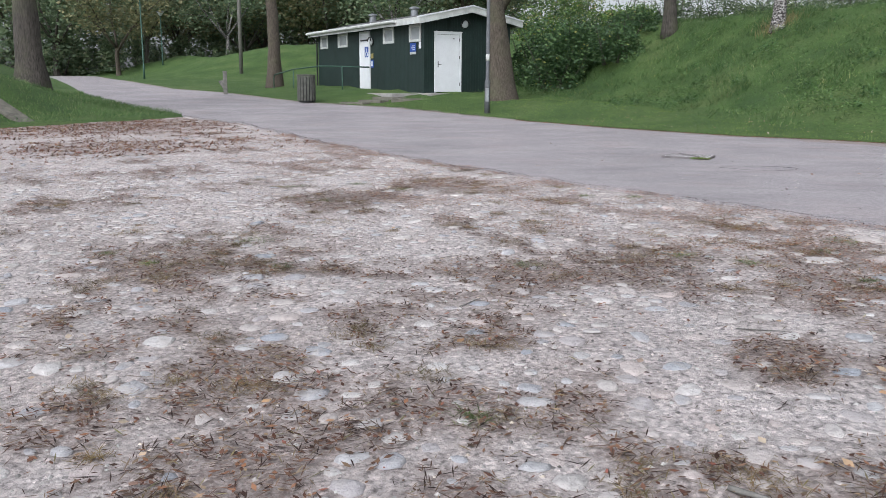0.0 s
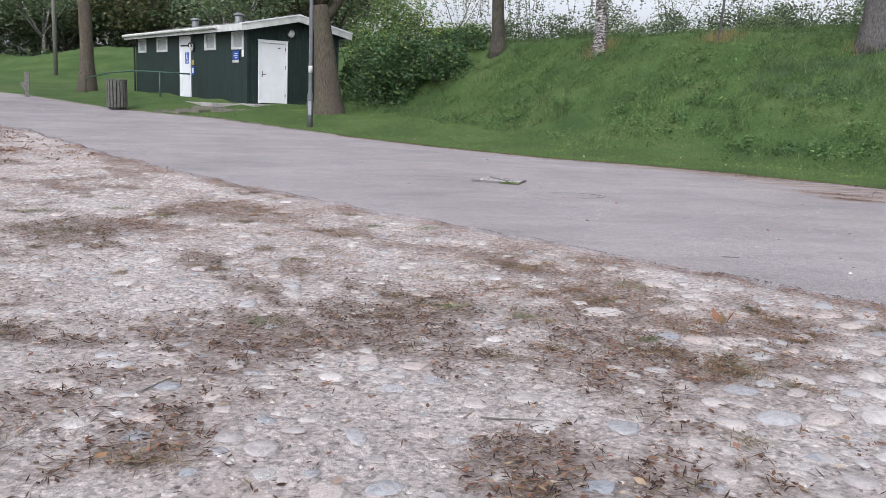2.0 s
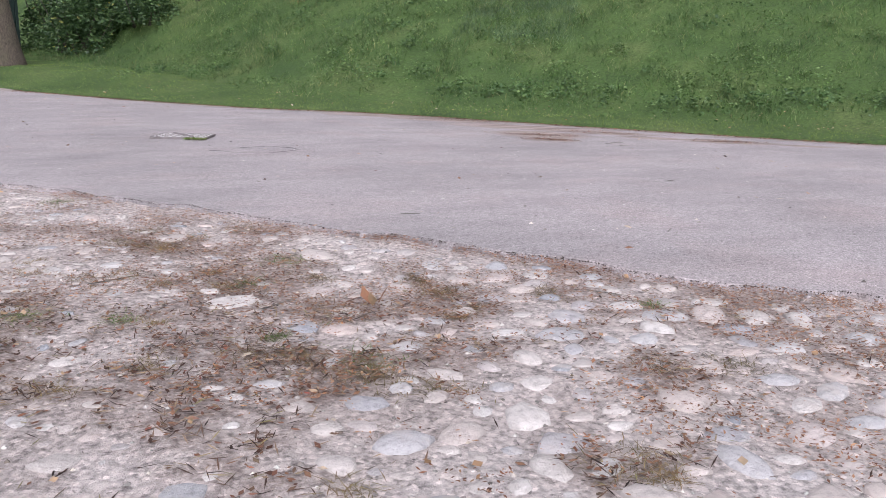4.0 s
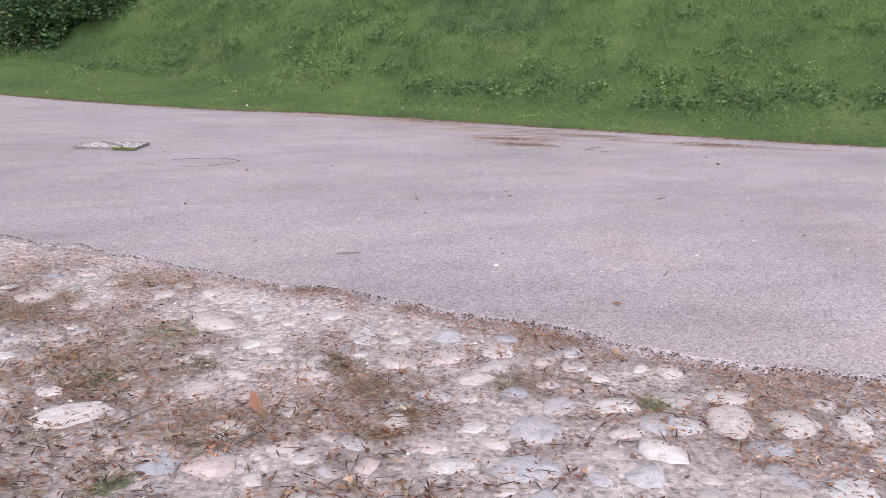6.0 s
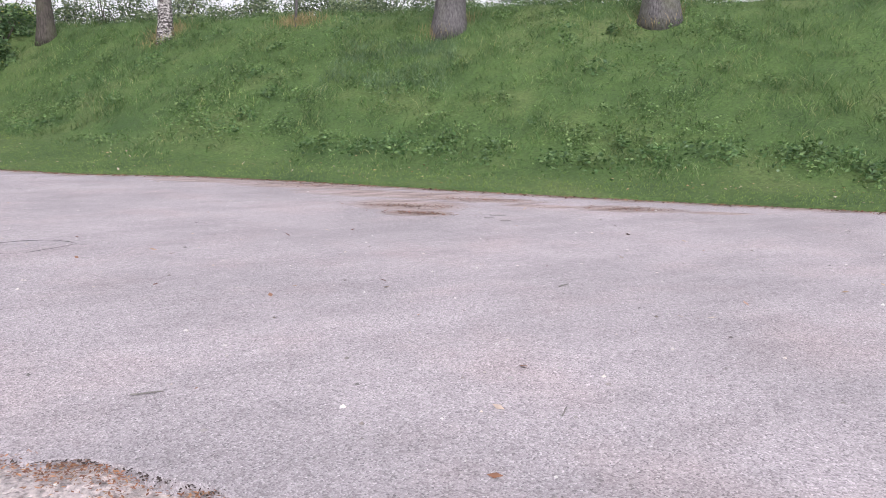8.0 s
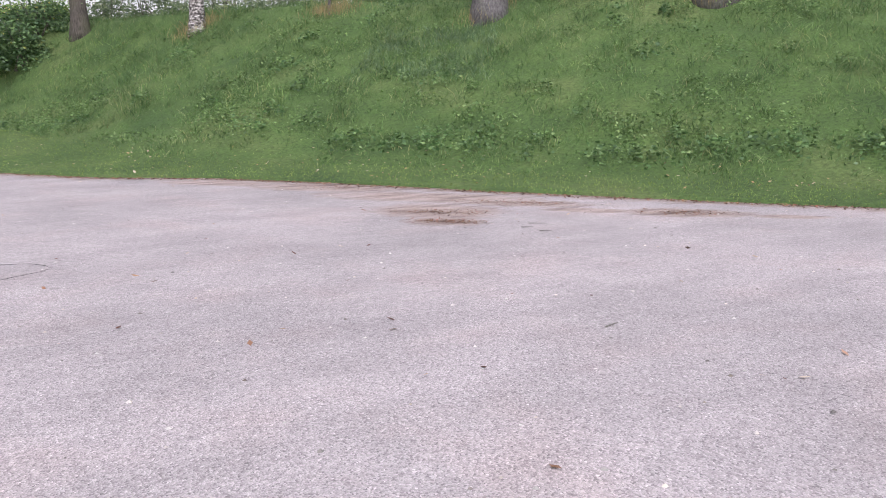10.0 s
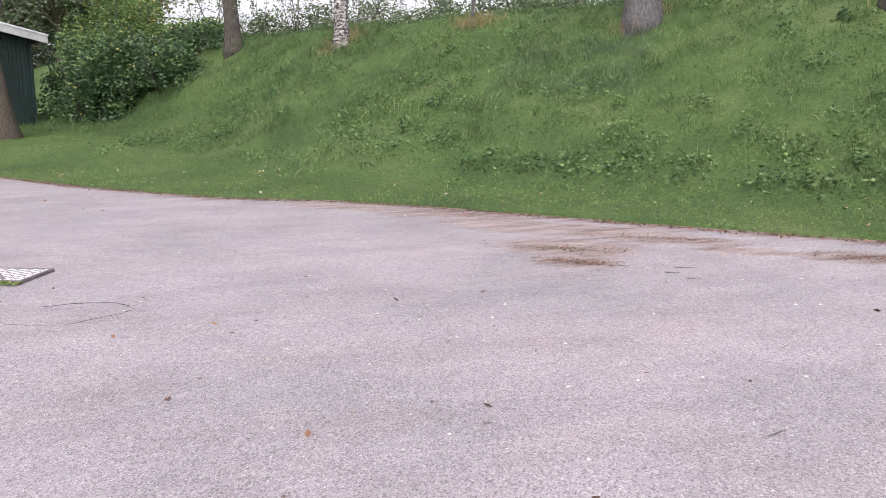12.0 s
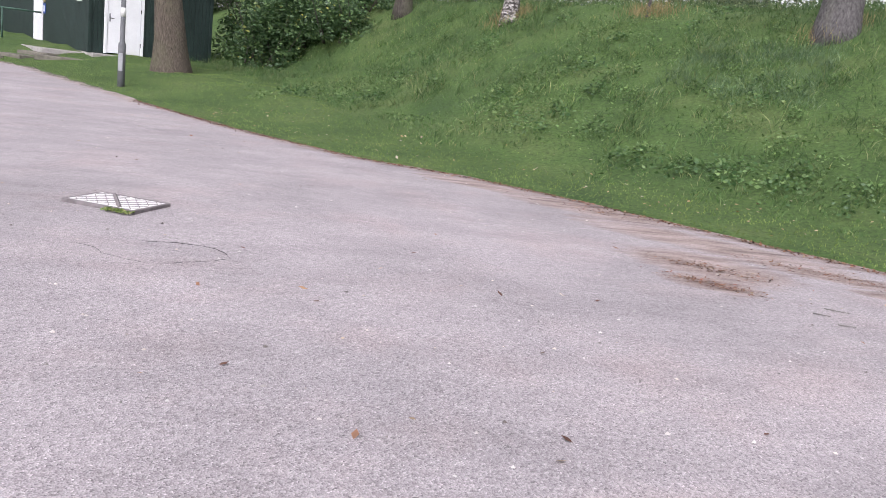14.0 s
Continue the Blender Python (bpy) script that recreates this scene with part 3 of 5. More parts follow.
def shed():
    s = empty("toilet_shed", SHED)
    tagged(s, "dark green timber toilet shed with white doors and trim", "shed")
    t = 0.12
    # openings: (y0, y1, z0, z1) in the long wall, (x0, x1, z0, z1) in the gable
    wins = [(0.24, 1.22, 1.88, 2.52), (2.6, 3.62, 1.9, 2.52), (7.42, 8.6, 1.92, 2.53), (9.9, 10.85, 1.93, 2.53)]
    wc = (5.02, 6.08, 0.05, 2.5)
    door = (0.45, 1.58, 0.0, 2.2)

    def long_wall():
        b = Build()
        cuts = sorted([(w[0], w[1], w[2], w[3]) for w in wins] + [wc])
        y = 0.0
        for y0, y1, z0, z1 in cuts:
            b.box(0.03, y, -0.3, t, y0, SE, SHED_GREEN)
            b.box(0.03, y0, -0.3, t, y1, z0, SHED_GREEN)
            b.box(0.03, y0, z1, t, y1, SE, SHED_GREEN)
            y = y1
        b.box(0.03, y, -0.3, t, SL, SE, SHED_GREEN)
        return b.make("wall", s)

    lw = long_wall()
    b = Build()
    x0, x1, _, z1 = door
    mid = SW / 2
    for u0, u1, zb in ((0.03, x0, -0.3), (x0, x1, z1), (x1, mid, -0.3), (mid, SW - 0.03, -0.3)):
        top = lambda x: SE + (SP - SE) * (1 - abs(x - mid) / mid)
        vs = [(u0, 0.03, zb), (u1, 0.03, zb), (u1, 0.03, top(u1)), (u0, 0.03, top(u0)), (u0, t, zb), (u1, t, zb), (u1, t, top(u1)), (u0, t, top(u0))]
        b.add(vs, [(0, 1, 2, 3), (7, 6, 5, 4), (0, 4, 5, 1), (1, 5, 6, 2), (2, 6, 7, 3), (3, 7, 4, 0)], SHED_GREEN)
    gw = b.make("wall", s)
    Build().box(SW - t, 0.12, -0.3, SW - 0.03, SL, SE, SHED_GREEN).box(t, SL - t, -0.3, SW - t, SL, SE, SHED_GREEN).make("wall", s)
    # upright boards as cladding, each a piece
    step = 0.118
    unit = Build().box(0, -0.012, 0, step - 0.008, 0.014, 1, SHED_GREEN, 0.003).make("plank", s)
    unit_mesh = unit.data
    bpy.data.objects.remove(unit)

    def plank(parent, m):
        p = new("plank", unit_mesh)
        p.parent = parent
        p.matrix_basis = m

    n = int((SW - 0.02) / step)
    for k in range(n):
        x = 0.02 + k * step
        zt = SE + (SP - SE) * (1 - abs(x + step / 2 - mid) / mid) - 0.01
        zb = door[3] if door[0] - step * 0.6 < x < door[1] - step * 0.4 else -0.25
        plank(gw, pose(x, 0.014, zb) @ Matrix.Diagonal((1, 1, zt - zb, 1)))
    n = int(SL / step)
    for k in range(n):
        y = 0.02 + k * step
        spans = [(-0.25, SE - 0.01)]
        for y0, y1, z0, z1 in wins + [wc]:
            if y0 - step * 0.6 < y < y1 - step * 0.4:
                spans = [(-0.25, z0), (z1, SE - 0.01)]
        for zb, zt in spans:
            plank(lw, pose(0.014, y + step - 0.008, zb, 0, 0, -90) @ Matrix.Diagonal((1, 1, zt - zb, 1)))
    # corner boards
    Build().box(-0.03, -0.03, -0.25, 0.06, 0.0, SE, SHED_GREEN, 0.004).box(-0.03, 0.0, -0.25, 0.0, 0.07, SE, SHED_GREEN, 0.004).make("corner_board", s)
    Build().box(SW - 0.06, -0.03, -0.25, SW + 0.03, 0.0, SE, SHED_GREEN, 0.004).make("corner_board", s)
    # windows
    for y0, y1, z0, z1 in wins:
        w = empty("window", Matrix())
        w.parent = s
        f = Build()
        for q in ((y0, z0, y1, z0 + 0.09), (y0, z1 - 0.09, y1, z1), (y0, z0 + 0.09, y0 + 0.12, z1 - 0.09), (y1 - 0.12, z0 + 0.09, y1, z1 - 0.09)):
            f.box(-0.035, q[0], q[1], 0.08, q[2], q[3], TRIM, 0.006)
        f.make("frame", w)
        Build().box(0.02, y0 + 0.1, z0 + 0.07, 0.035, y1 - 0.1, z1 - 0.07, FROST).make("pane", w)
    # toilet door in the long wall
    d = empty("door", Matrix())
    d.parent = s
    f = Build()
    f.box(-0.03, wc[0], 0.0, 0.1, wc[0] + 0.09, wc[3], WHITE, 0.006).box(-0.03, wc[1] - 0.09, 0.0, 0.1, wc[1], wc[3], WHITE, 0.006)
    f.box(-0.03, wc[0] + 0.09, wc[3] - 0.08, 0.1, wc[1] - 0.09, wc[3], WHITE, 0.006).box(-0.02, wc[0] + 0.09, 2.1, 0.1, wc[1] - 0.09, 2.16, BLACK)
    f.make("frame", d)
    Build().box(0.0, wc[0] + 0.09, 0.03, 0.05, wc[1] - 0.09, 2.1, WHITE, 0.006).box(0.0, wc[0] + 0.09, 2.16, 0.05, wc[1] - 0.09, wc[3] - 0.08, WHITE, 0.006).make("leaf", d)
    Build().box(-0.012, wc[0] + 0.13, 1.42, -0.002, wc[0] + 0.53, 1.86, BLUE, 0.002).make("sign", d)
    pic = Build()
    ym = wc[0] + 0.33
    ring = [(-0.016, ym + 0.11 * math.cos(w), 1.55 + 0.085 * math.sin(w)) for w in np.linspace(-3.9, 0.9, 14)]
    pic.tube(ring, [0.014] * 14, 5, WHITE).tube([(-0.016, ym - 0.01, 1.62), (-0.016, ym, 1.76)], [0.02, 0.02], 5, WHITE)
    pic.tube([(-0.016, ym, 1.62), (-0.016, ym - 0.1, 1.61), (-0.016, ym - 0.14, 1.49)], [0.017] * 3, 5, WHITE)
    pic.tube([(-0.016, ym, 1.785), (-0.016, ym, 1.82)], [0.028, 0.02], 8, WHITE).make("wheelchair_symbol", d)
    # gable door
    d = empty("door", Matrix())
    d.parent = s
    f = Build()
    f.box(door[0] - 0.02, -0.035, 0, door[0] + 0.07, 0.1, door[3] + 0.03, WHITE, 0.006).box(door[1] - 0.07, -0.035, 0, door[1] + 0.02, 0.1, door[3] + 0.03, WHITE, 0.006)
    f.box(door[0] + 0.07, -0.035, door[3] - 0.05, door[1] - 0.07, 0.1, door[3] + 0.03, WHITE, 0.006).box(door[0] - 0.04, -0.05, door[3] + 0.03, door[1] + 0.04, 0.02, door[3] + 0.06, WHITE, 0.004)
    f.make("frame", d)
    Build().box(door[0] + 0.08, -0.012, 0.02, door[1] - 0.08, 0.04, door[3] - 0.06, WHITE, 0.005).make("leaf", d)
    h = Build().box(door[0] + 0.12, -0.022, 0.93, door[0] + 0.165, -0.012, 1.16, STEEL, 0.004)
    h.tube([(door[0] + 0.142, -0.02, 1.03), (door[0] + 0.142, -0.07, 1.03), (door[0] + 0.25, -0.07, 1.03)], [0.011] * 3, 8, BLACK)
    h.make("handle", d)
    hg = Build()
    for z in (0.25, 1.25, 1.9):
        hg.tube([(door[1] - 0.07, -0.03, z), (door[1] - 0.07, -0.03, z + 0.12)], [0.012] * 2, 8, BLACK)
    hg.make("hinge", d)
    Build().box(door[1] - 0.36, -0.016, 1.98, door[1] - 0.27, -0.011, 2.01, BLACK).make("plate", d)
    # roof with felt, barge boards and gutter side fascia
    o = 0.36
    y0, y1 = -0.35, SL + 0.3
    drop = (SP - SE) / mid
    ze = SE - drop * o

    def slab(zoff, th, name, mat, ya, yb, oo):
        q = Build()
        e = SE - drop * oo
        for xa, za, xb, zb in ((-oo, e, mid, SP), (mid, SP, SW + oo, e)):
            vs = [(xa, ya, za + zoff), (xb, ya, zb + zoff), (xb, yb, zb + zoff), (xa, yb, za + zoff),
                  (xa, ya, za + zoff + th), (xb, ya, zb + zoff + th), (xb, yb, zb + zoff + th), (xa, yb, za + zoff + th)]
            q.add(vs, [(3, 2, 1, 0), (4, 5, 6, 7), (0, 1, 5, 4), (1, 2, 6, 5), (2, 3, 7, 6), (3, 0, 4, 7)], mat)
        return q.make(name, s)

    slab(0.004, 0.16, "roof", ROOF, y0, y1, o)
    slab(-0.06, 0.25, "barge_board", TRIM, y0 - 0.035, y0 - 0.004, o + 0.03)
    slab(0.166, 0.05, "barge_cap", WHITE, y0 - 0.06, y0 + 0.12, o + 0.05)
    Build().box(-o - 0.03, y0, ze - 0.05, -o - 0.004, y1, ze + 0.19, TRIM, 0.005).make("fascia", s)
    g = Build()
    g.tube([(-o - 0.09, y0 + 1.9, ze + 0.12), (-o - 0.09, y1, ze + 0.10)], [0.06, 0.06], 10, TRIM)
    g.make("gutter", s)
    Build().tube([(-o - 0.07, y1 - 0.2, ze + 0.08), (-0.06, SL - 0.03, ze - 0.25), (-0.06, SL - 0.03, 0.6), (-0.06, SL - 0.03, -0.2)], [0.04] * 4, 8, BLACK).make("downpipe", s)
    Build().box(SW + o + 0.004, y0, ze - 0.05, SW + o + 0.03, y1, ze + 0.19, TRIM, 0.005).make("fascia", s)
    for y in (3.4, 7.6):
        c = Build().tube([(1.3, y, SP - 0.2), (1.3, y, SP + 0.28)], [0.15, 0.15], 14, STEEL).tube([(1.3, y, SP + 0.31), (1.3, y, SP + 0.36), (1.3, y, SP + 0.41)], [0.21, 0.21, 0.08], 14, STEEL)
        c.tube([(1.3, y, SP + 0.26), (1.3, y, SP + 0.33)], [0.05, 0.05], 6, STEEL).make("roof_vent", s)
    # round lamps
    for p, ax in (((1.72, -0.01, 2.55), (0, -1, 0)), ((-0.01, 4.75, 2.05), (-1, 0, 0))):
        p, ax = Vector(p), Vector(ax)
        lam = empty("wall_lamp", Matrix())
        lam.parent = s
        Build().tube([p, p + ax * 0.05], [0.17, 0.17], 18, BLACK).make("base", lam)
        Build().tube([p + ax * 0.05, p + ax * 0.09, p + ax * 0.12], [0.145, 0.12, 0.04], 18, LENS).make("lens", lam)
        hood = [p + ax * 0.13 + Vector((ax.y * math.cos(w), ax.x * math.cos(w), math.sin(w))) * 0.16 for w in np.linspace(0, math.pi, 10)]
        Build().tube(hood, [0.025] * 10, 6, BLACK).make("hood", lam)
    # signs
    b = Build().box(-0.03, 0.62, 1.52, -0.014, 1.12, 1.84, BLUE, 0.002)
    for k, (q0, q1) in enumerate(((0.7, 0.95), (0.7, 1.02), (0.72, 0.9))):
        b.box(-0.034, q0, 1.72 - k * 0.07, -0.0305, q1, 1.745 - k * 0.07, WHITE)
    b.box(-0.034, 0.62, 1.42, -0.02, 1.12, 1.51, TRIM, 0.002).make("sign", s)
    Build().box(-0.04, 0.2, 1.62, -0.014, 0.36, 1.87, WHITE, 0.004).make("small_box", s)
    Build().box(-0.03, 4.62, 1.36, -0.014, 4.86, 1.56, YELLOW, 0.002).make("sign", s)
    Build().box(-0.03, 4.6, 0.98, -0.014, 4.88, 1.3, BLUE, 0.002).box(-0.034, 4.66, 1.04, -0.0305, 4.82, 1.24, WHITE).make("sign", s)
    Build().box(-0.02, -0.02, -0.3, SW + 0.02, SL, -0.02, CONCRETE).make("plinth", s)


shed()


def on_shed(x, y):
    p = SHED @ Vector((x, y, 0))
    return p.x, p.y


# ---------- small structures round the shed ----------
def handrail():
    b = Build()
    pts = [(-0.05, 5.0, 1.0), (-1.2, 5.2, 1.02), (-1.6, 6.9, 1.05), (-1.75, 10.0, 0.95), (-1.8, 12.6, 0.72), (-1.8, 12.75, 0.55), (-1.8, 12.75, -0.2)]
    pts = [SHED @ Vector(p) for p in pts]
    b.tube(pts, [0.03] * len(pts), 8, GREEN_STEEL)
    for x, y, z in ((-1.2, 5.2, 1.02), (-1.75, 9.9, 0.95)):
        p = SHED @ Vector((x, y, z))
        b.tube([p, (p.x, p.y, 0.4)], [0.028] * 2, 8, GREEN_STEEL)
    tagged(b.make("handrail", None, True), "green painted tubular steel handrail beside the shed ramp", "handrail")


def step_slab(x, y, rot, w, d, h, label):
    z = float(lawn_z(x, y))
    b = Build().box(-w / 2, -d / 2, -0.12, w / 2, d / 2, h, MOSSY, 0.02)
    o = b.make("stone_slab")
    o.matrix_basis = pose(x, y, z, 0, 0, rot)
    tagged(o, label, "slab", group="slabs of the shed path")


handrail()
for x, y, rot, w, d, h in ((-5.2, 31.65, -40, 1.3, 0.4, 0.06), (-4.6, 32.1, -36, 1.2, 0.45, 0.07), (-4.1, 32.6, -30, 1.25, 0.5, 0.06), (-3.1, 31.9, 10, 1.6, 0.5, 0.03)):
    step_slab(x, y, rot, w, d, h, "weathered concrete step slab set in the grass")
apron = Build().box(-0.1, -0.75, -0.4, 1.8, -0.04, -0.03, CONCRETE, 0.01).box(-1.2, 0.3, -0.4, -0.04, 7.0, -0.05, CONCRETE, 0.01).make("concrete_apron")
apron.matrix_basis = SHED
tagged(apron, "low concrete apron along the shed walls", "slab", kind="structure")


def kerb_line():
    b = Build()
    a0, a1 = float(np.array((-7.0, 32.6)) @ TA), float(np.array((-0.2, 26.0)) @ TA)
    for k in range(9):
        a = a0 + (a1 - a0) * (k + 0.5) / 9
        bb = float(far_b(a)) - 0.03
        x, y = a * TA[0] + bb * DB[0], a * TA[1] + bb * DB[1]
        o = Build().box(-0.4, -0.05, -0.15, 0.4, 0.05, 0.02 + 0.012 * math.sin(k * 2.3), MOSSY, 0.015).make("kerb_stone")
        o.matrix_basis = pose(x, y, float(base_z(y)), 0, 0, -38 + 2 * math.sin(k * 1.9))
        tagged(o, "sunken grey concrete kerb stone at the road edge", "kerb stone", group="kerb stones by the shed")


kerb_line()


def litter_bin(x, y):
    z = float(lawn_z(x, y))
    s = empty("litter_bin", pose(x, y, z, 0, 0, -25))
    tagged(s, "dark wooden slatted litter bin on the verge", "litter bin")
    r, n, h = 0.33, 18, 1.0
    slat = Build().box(-0.042, -0.014, 0.06, 0.042, 0.014, h, BINWOOD, 0.005).make("slat", s)
    me = slat.data
    bpy.data.objects.remove(slat)
    for k in range(n):
        w = 2 * math.pi * k / n
        o = new("slat", me)
        o.parent = s
        o.matrix_basis = pose(r * math.cos(w), r * math.sin(w), 0, 0, 0, math.degrees(w) + 90)
    Build().tube([(0, 0, 0.0), (0, 0, 0.08)], [r - 0.03] * 2, 20, BLACK).make("base", s)
    Build().tube([(0, 0, 0.08), (0, 0, 0.93)], [r - 0.035] * 2, 20, BLACK).make("liner", s)
    ring = [((r + 0.005) * math.cos(w), (r + 0.005) * math.sin(w), h) for w in np.linspace(0, 2 * math.pi, 25)]
    Build().tube(ring, [0.025] * 25, 6, BINWOOD).make("rim", s)


litter_bin(-7.24, 32.5)


def pole(name, x, y, h, r, mat, label, collar=0.0, lean=0.0):
    z = float(lawn_z(x, y))
    s = empty(name, pose(x, y, z, 0, lean, 0))
    tagged(s, label, "pole")
    Build().tube([(0, 0, -0.2), (0, 0, collar or h * 0.5), (0, 0, (collar or h * 0.5) + 0.05), (0, 0, h)], [r * (1.5 if collar else 1), r * (1.5 if collar else 1), r, r * 0.8], 14, mat).make("shaft", s, True)
    if collar:
        Build().tube([(0, 0, 1.55), (0, 0, 1.75)], [r * 1.12] * 2, 14, TRIM).make("sticker", s, True)
        Build().box(-0.05, -r * 1.5 - 0.012, 0.35, 0.05, -r * 1.4, 0.75, STEEL, 0.004).make("hatch", s)
    return s


pole("lamp_post", -0.12, 26.75, 8.0, 0.055, POLE, "grey steel lamp post at the edge of the verge", 0.95)
pole("wooden_pole", -21.5, 66.8, 12.0, 0.15, WOOD, "tall weathered wooden pole on the grass")


def park_lamp(x, y, h):
    z = float(lawn_z(x, y))
    s = empty("park_lamp", pose(x, y, z))
    tagged(s, "slim dark park lamp with a conical glass head", "street lamp", group="park lamps")
    Build().tube([(0, 0, -0.2), (0, 0, 1.0), (0, 0, 1.05), (0, 0, h - 0.45)], [0.08, 0.08, 0.055, 0.05], 10, GREEN_STEEL).make("shaft", s, True)
    Build().tube([(0, 0, h - 0.45), (0, 0, h - 0.08)], [0.1, 0.38], 14, LENS).make("shade", s, True)
    Build().tube([(0, 0, h - 0.08), (0, 0, h)], [0.46, 0.3], 14, POLE).make("lid", s, True)


park_lamp(-30.0, 67.9, 6.6)
park_lamp(-35.4, 83.9, 5.2)
park_lamp(-52.0, 96.0, 4.5)


def sign_post(x, y):
    z = float(lawn_z(x, y))
    s = empty("sign_post", pose(x, y, z, 0, 0, 20))
    tagged(s, "short grey wooden post with a pointed arrow board", "post")
    Build().box(-0.09, -0.09, -0.2, 0.09, 0.09, 0.95, WOOD, 0.02).box(-0.11, -0.11, 0.95, 0.11, 0.11, 1.0, WOOD, 0.02).make("shaft", s)
    b = Build()
    b.add([(-0.09, -0.03, 0.2), (-0.09, -0.03, 0.6), (-0.3, -0.03, 0.56), (-0.09, 0.03, 0.2), (-0.09, 0.03, 0.6), (-0.3, 0.03, 0.56)],
          [(0, 1, 2), (5, 4, 3), (0, 3, 4, 1), (1, 4, 5, 2), (2, 5, 3, 0)], WOOD)
    b.make("arrow_board", s)


sign_post(-12.5, 38.3)


def ramp_wall():
    """The sloping concrete side of a flight of steps at the foot of the bank."""
    s = empty("ramp_wall", pose(-11.15, 20.6, float(base_z(20.6)) - 0.05, 0, 0, 158))
    tagged(s, "sloping concrete side wall with a broad cap", "wall")
    Build().add([(0, -0.12, -0.2), (2.6, -0.12, -0.2), (2.6, -0.12, 1.10), (0.1, -0.12, 0.02), (0, 0.12, -0.2), (2.6, 0.12, -0.2), (2.6, 0.12, 1.10), (0.1, 0.12, 0.02)],
                [(0, 1, 2, 3), (7, 6, 5, 4), (0, 4, 5, 1), (1, 5, 6, 2), (2, 6, 7, 3), (3, 7, 4, 0)], MOSSY).make("body", s)
    c = Build().box(0, -0.24, 0, 2.9, 0.24, 0.09, MOSSY, 0.012).make("cap", s)
    c.matrix_basis = pose(-0.04, 0, -0.02, 0, -23.4, 0)


ramp_wall()


def drain_cover():
    c = np.array((3.57, 13.7))
    s = empty("drain_cover", pose(c[0], c[1], float(base_z(13.7)) + 0.016, 0.5, 0, -22) @ Matrix.Diagonal((0.87, 0.92, 1, 1)))
    tagged(s, "rectangular iron drain cover with a diamond grid, set in the asphalt", "drain cover")
    Build().box(-0.37, -0.24, -0.03, 0.37, 0.24, 0.012, IRON, 0.004).make("plate", s)
    f = Build()
    for q in ((-0.4, -0.27, 0.4, -0.235), (-0.4, 0.235, 0.4, 0.27), (-0.4, -0.235, -0.365, 0.235), (0.365, -0.235, 0.4, 0.235)):
        f.box(q[0], q[1], -0.04, q[2], q[3], 0.014, IRON_DARK, 0.005)
    f.make("frame", s)
    g = Build()
    for k in range(-6, 7):
        for sg in (-1, 1):
            x0, x1 = k * 0.12 - 0.21 * sg, k * 0.12 + 0.21 * sg
            p, q = np.array((x0, -0.22)), np.array((x1, 0.22))
            ts = [t for t in np.linspace(0, 1, 40) if abs(p[0] + (q[0] - p[0]) * t) < 0.36]
            if len(ts) > 3:
                e0, e1 = p + (q - p) * ts[0], p + (q - p) * ts[-1]
                wide = 0.02 if k == 0 and sg == -1 else 0.0036
                g.tube([(*e0, 0.013), (*e1, 0.013)], [wide] * 2, 4, IRON_DARK)
    g.make("grid", s)
    m = rng.uniform((0.1, -0.36, 0.0), (0.42, -0.27, 0.012), (260, 3))
    v, f = leaf_cards(m, 0.03)
    quick_mesh("moss", v, f, [GREEN_TUFT], s)


drain_cover()


def crack(points, name):
    pts = [Vector((x, y, float(base_z(y)) + 0.001)) for x, y in points]
    fine = []
    for p, q in zip(pts, pts[1:]):
        for k in range(8):
            r = p.lerp(q, k / 8)
            fine.append(r + Vector((noise.noise(r * 7) * 0.03, noise.noise(r * 7 + Vector((9, 0, 0))) * 0.03, 0)))
    b = Build()
    b.tube(fine, [0.0014 + 0.003 * abs(noise.noise(p * 4)) for p in fine], 4, TAR)
    tagged(b.make(name), "thin dark crack in the asphalt", "crack", group="cracks in the road", kind="structure")


crack([(3.72, 12.26), (3.86, 12.2), (3.93, 12.06), (4.27, 11.89), (4.55, 12.03), (4.75, 12.22)], "crack")
crack([(4.75, 12.22), (4.62, 12.45), (4.35, 12.54), (4.05, 12.5)], "crack")


# ---------- trees ----------
def limb(b, p, d, length, r, mat, seed, n=7, sides=7, droop=0.0):
    pts, rad = [], []
    p, d = Vector(p), Vector(d).normalized()
    for k in range(n):
        pts.append(p.copy())
        rad.append(r * (1 - 0.8 * k / (n - 1)))
        d = (d + Vector((noise.noise(Vector((seed, k * 0.7, 1))), noise.noise(Vector((seed, k * 0.7, 5))), noise.noise(Vector((seed, k * 0.7, 9))) - droop)) * 0.28).normalized()
        p = p + d * length / (n - 1)
    b.tube(pts, rad, sides, mat, 0.15, seed)
    return pts


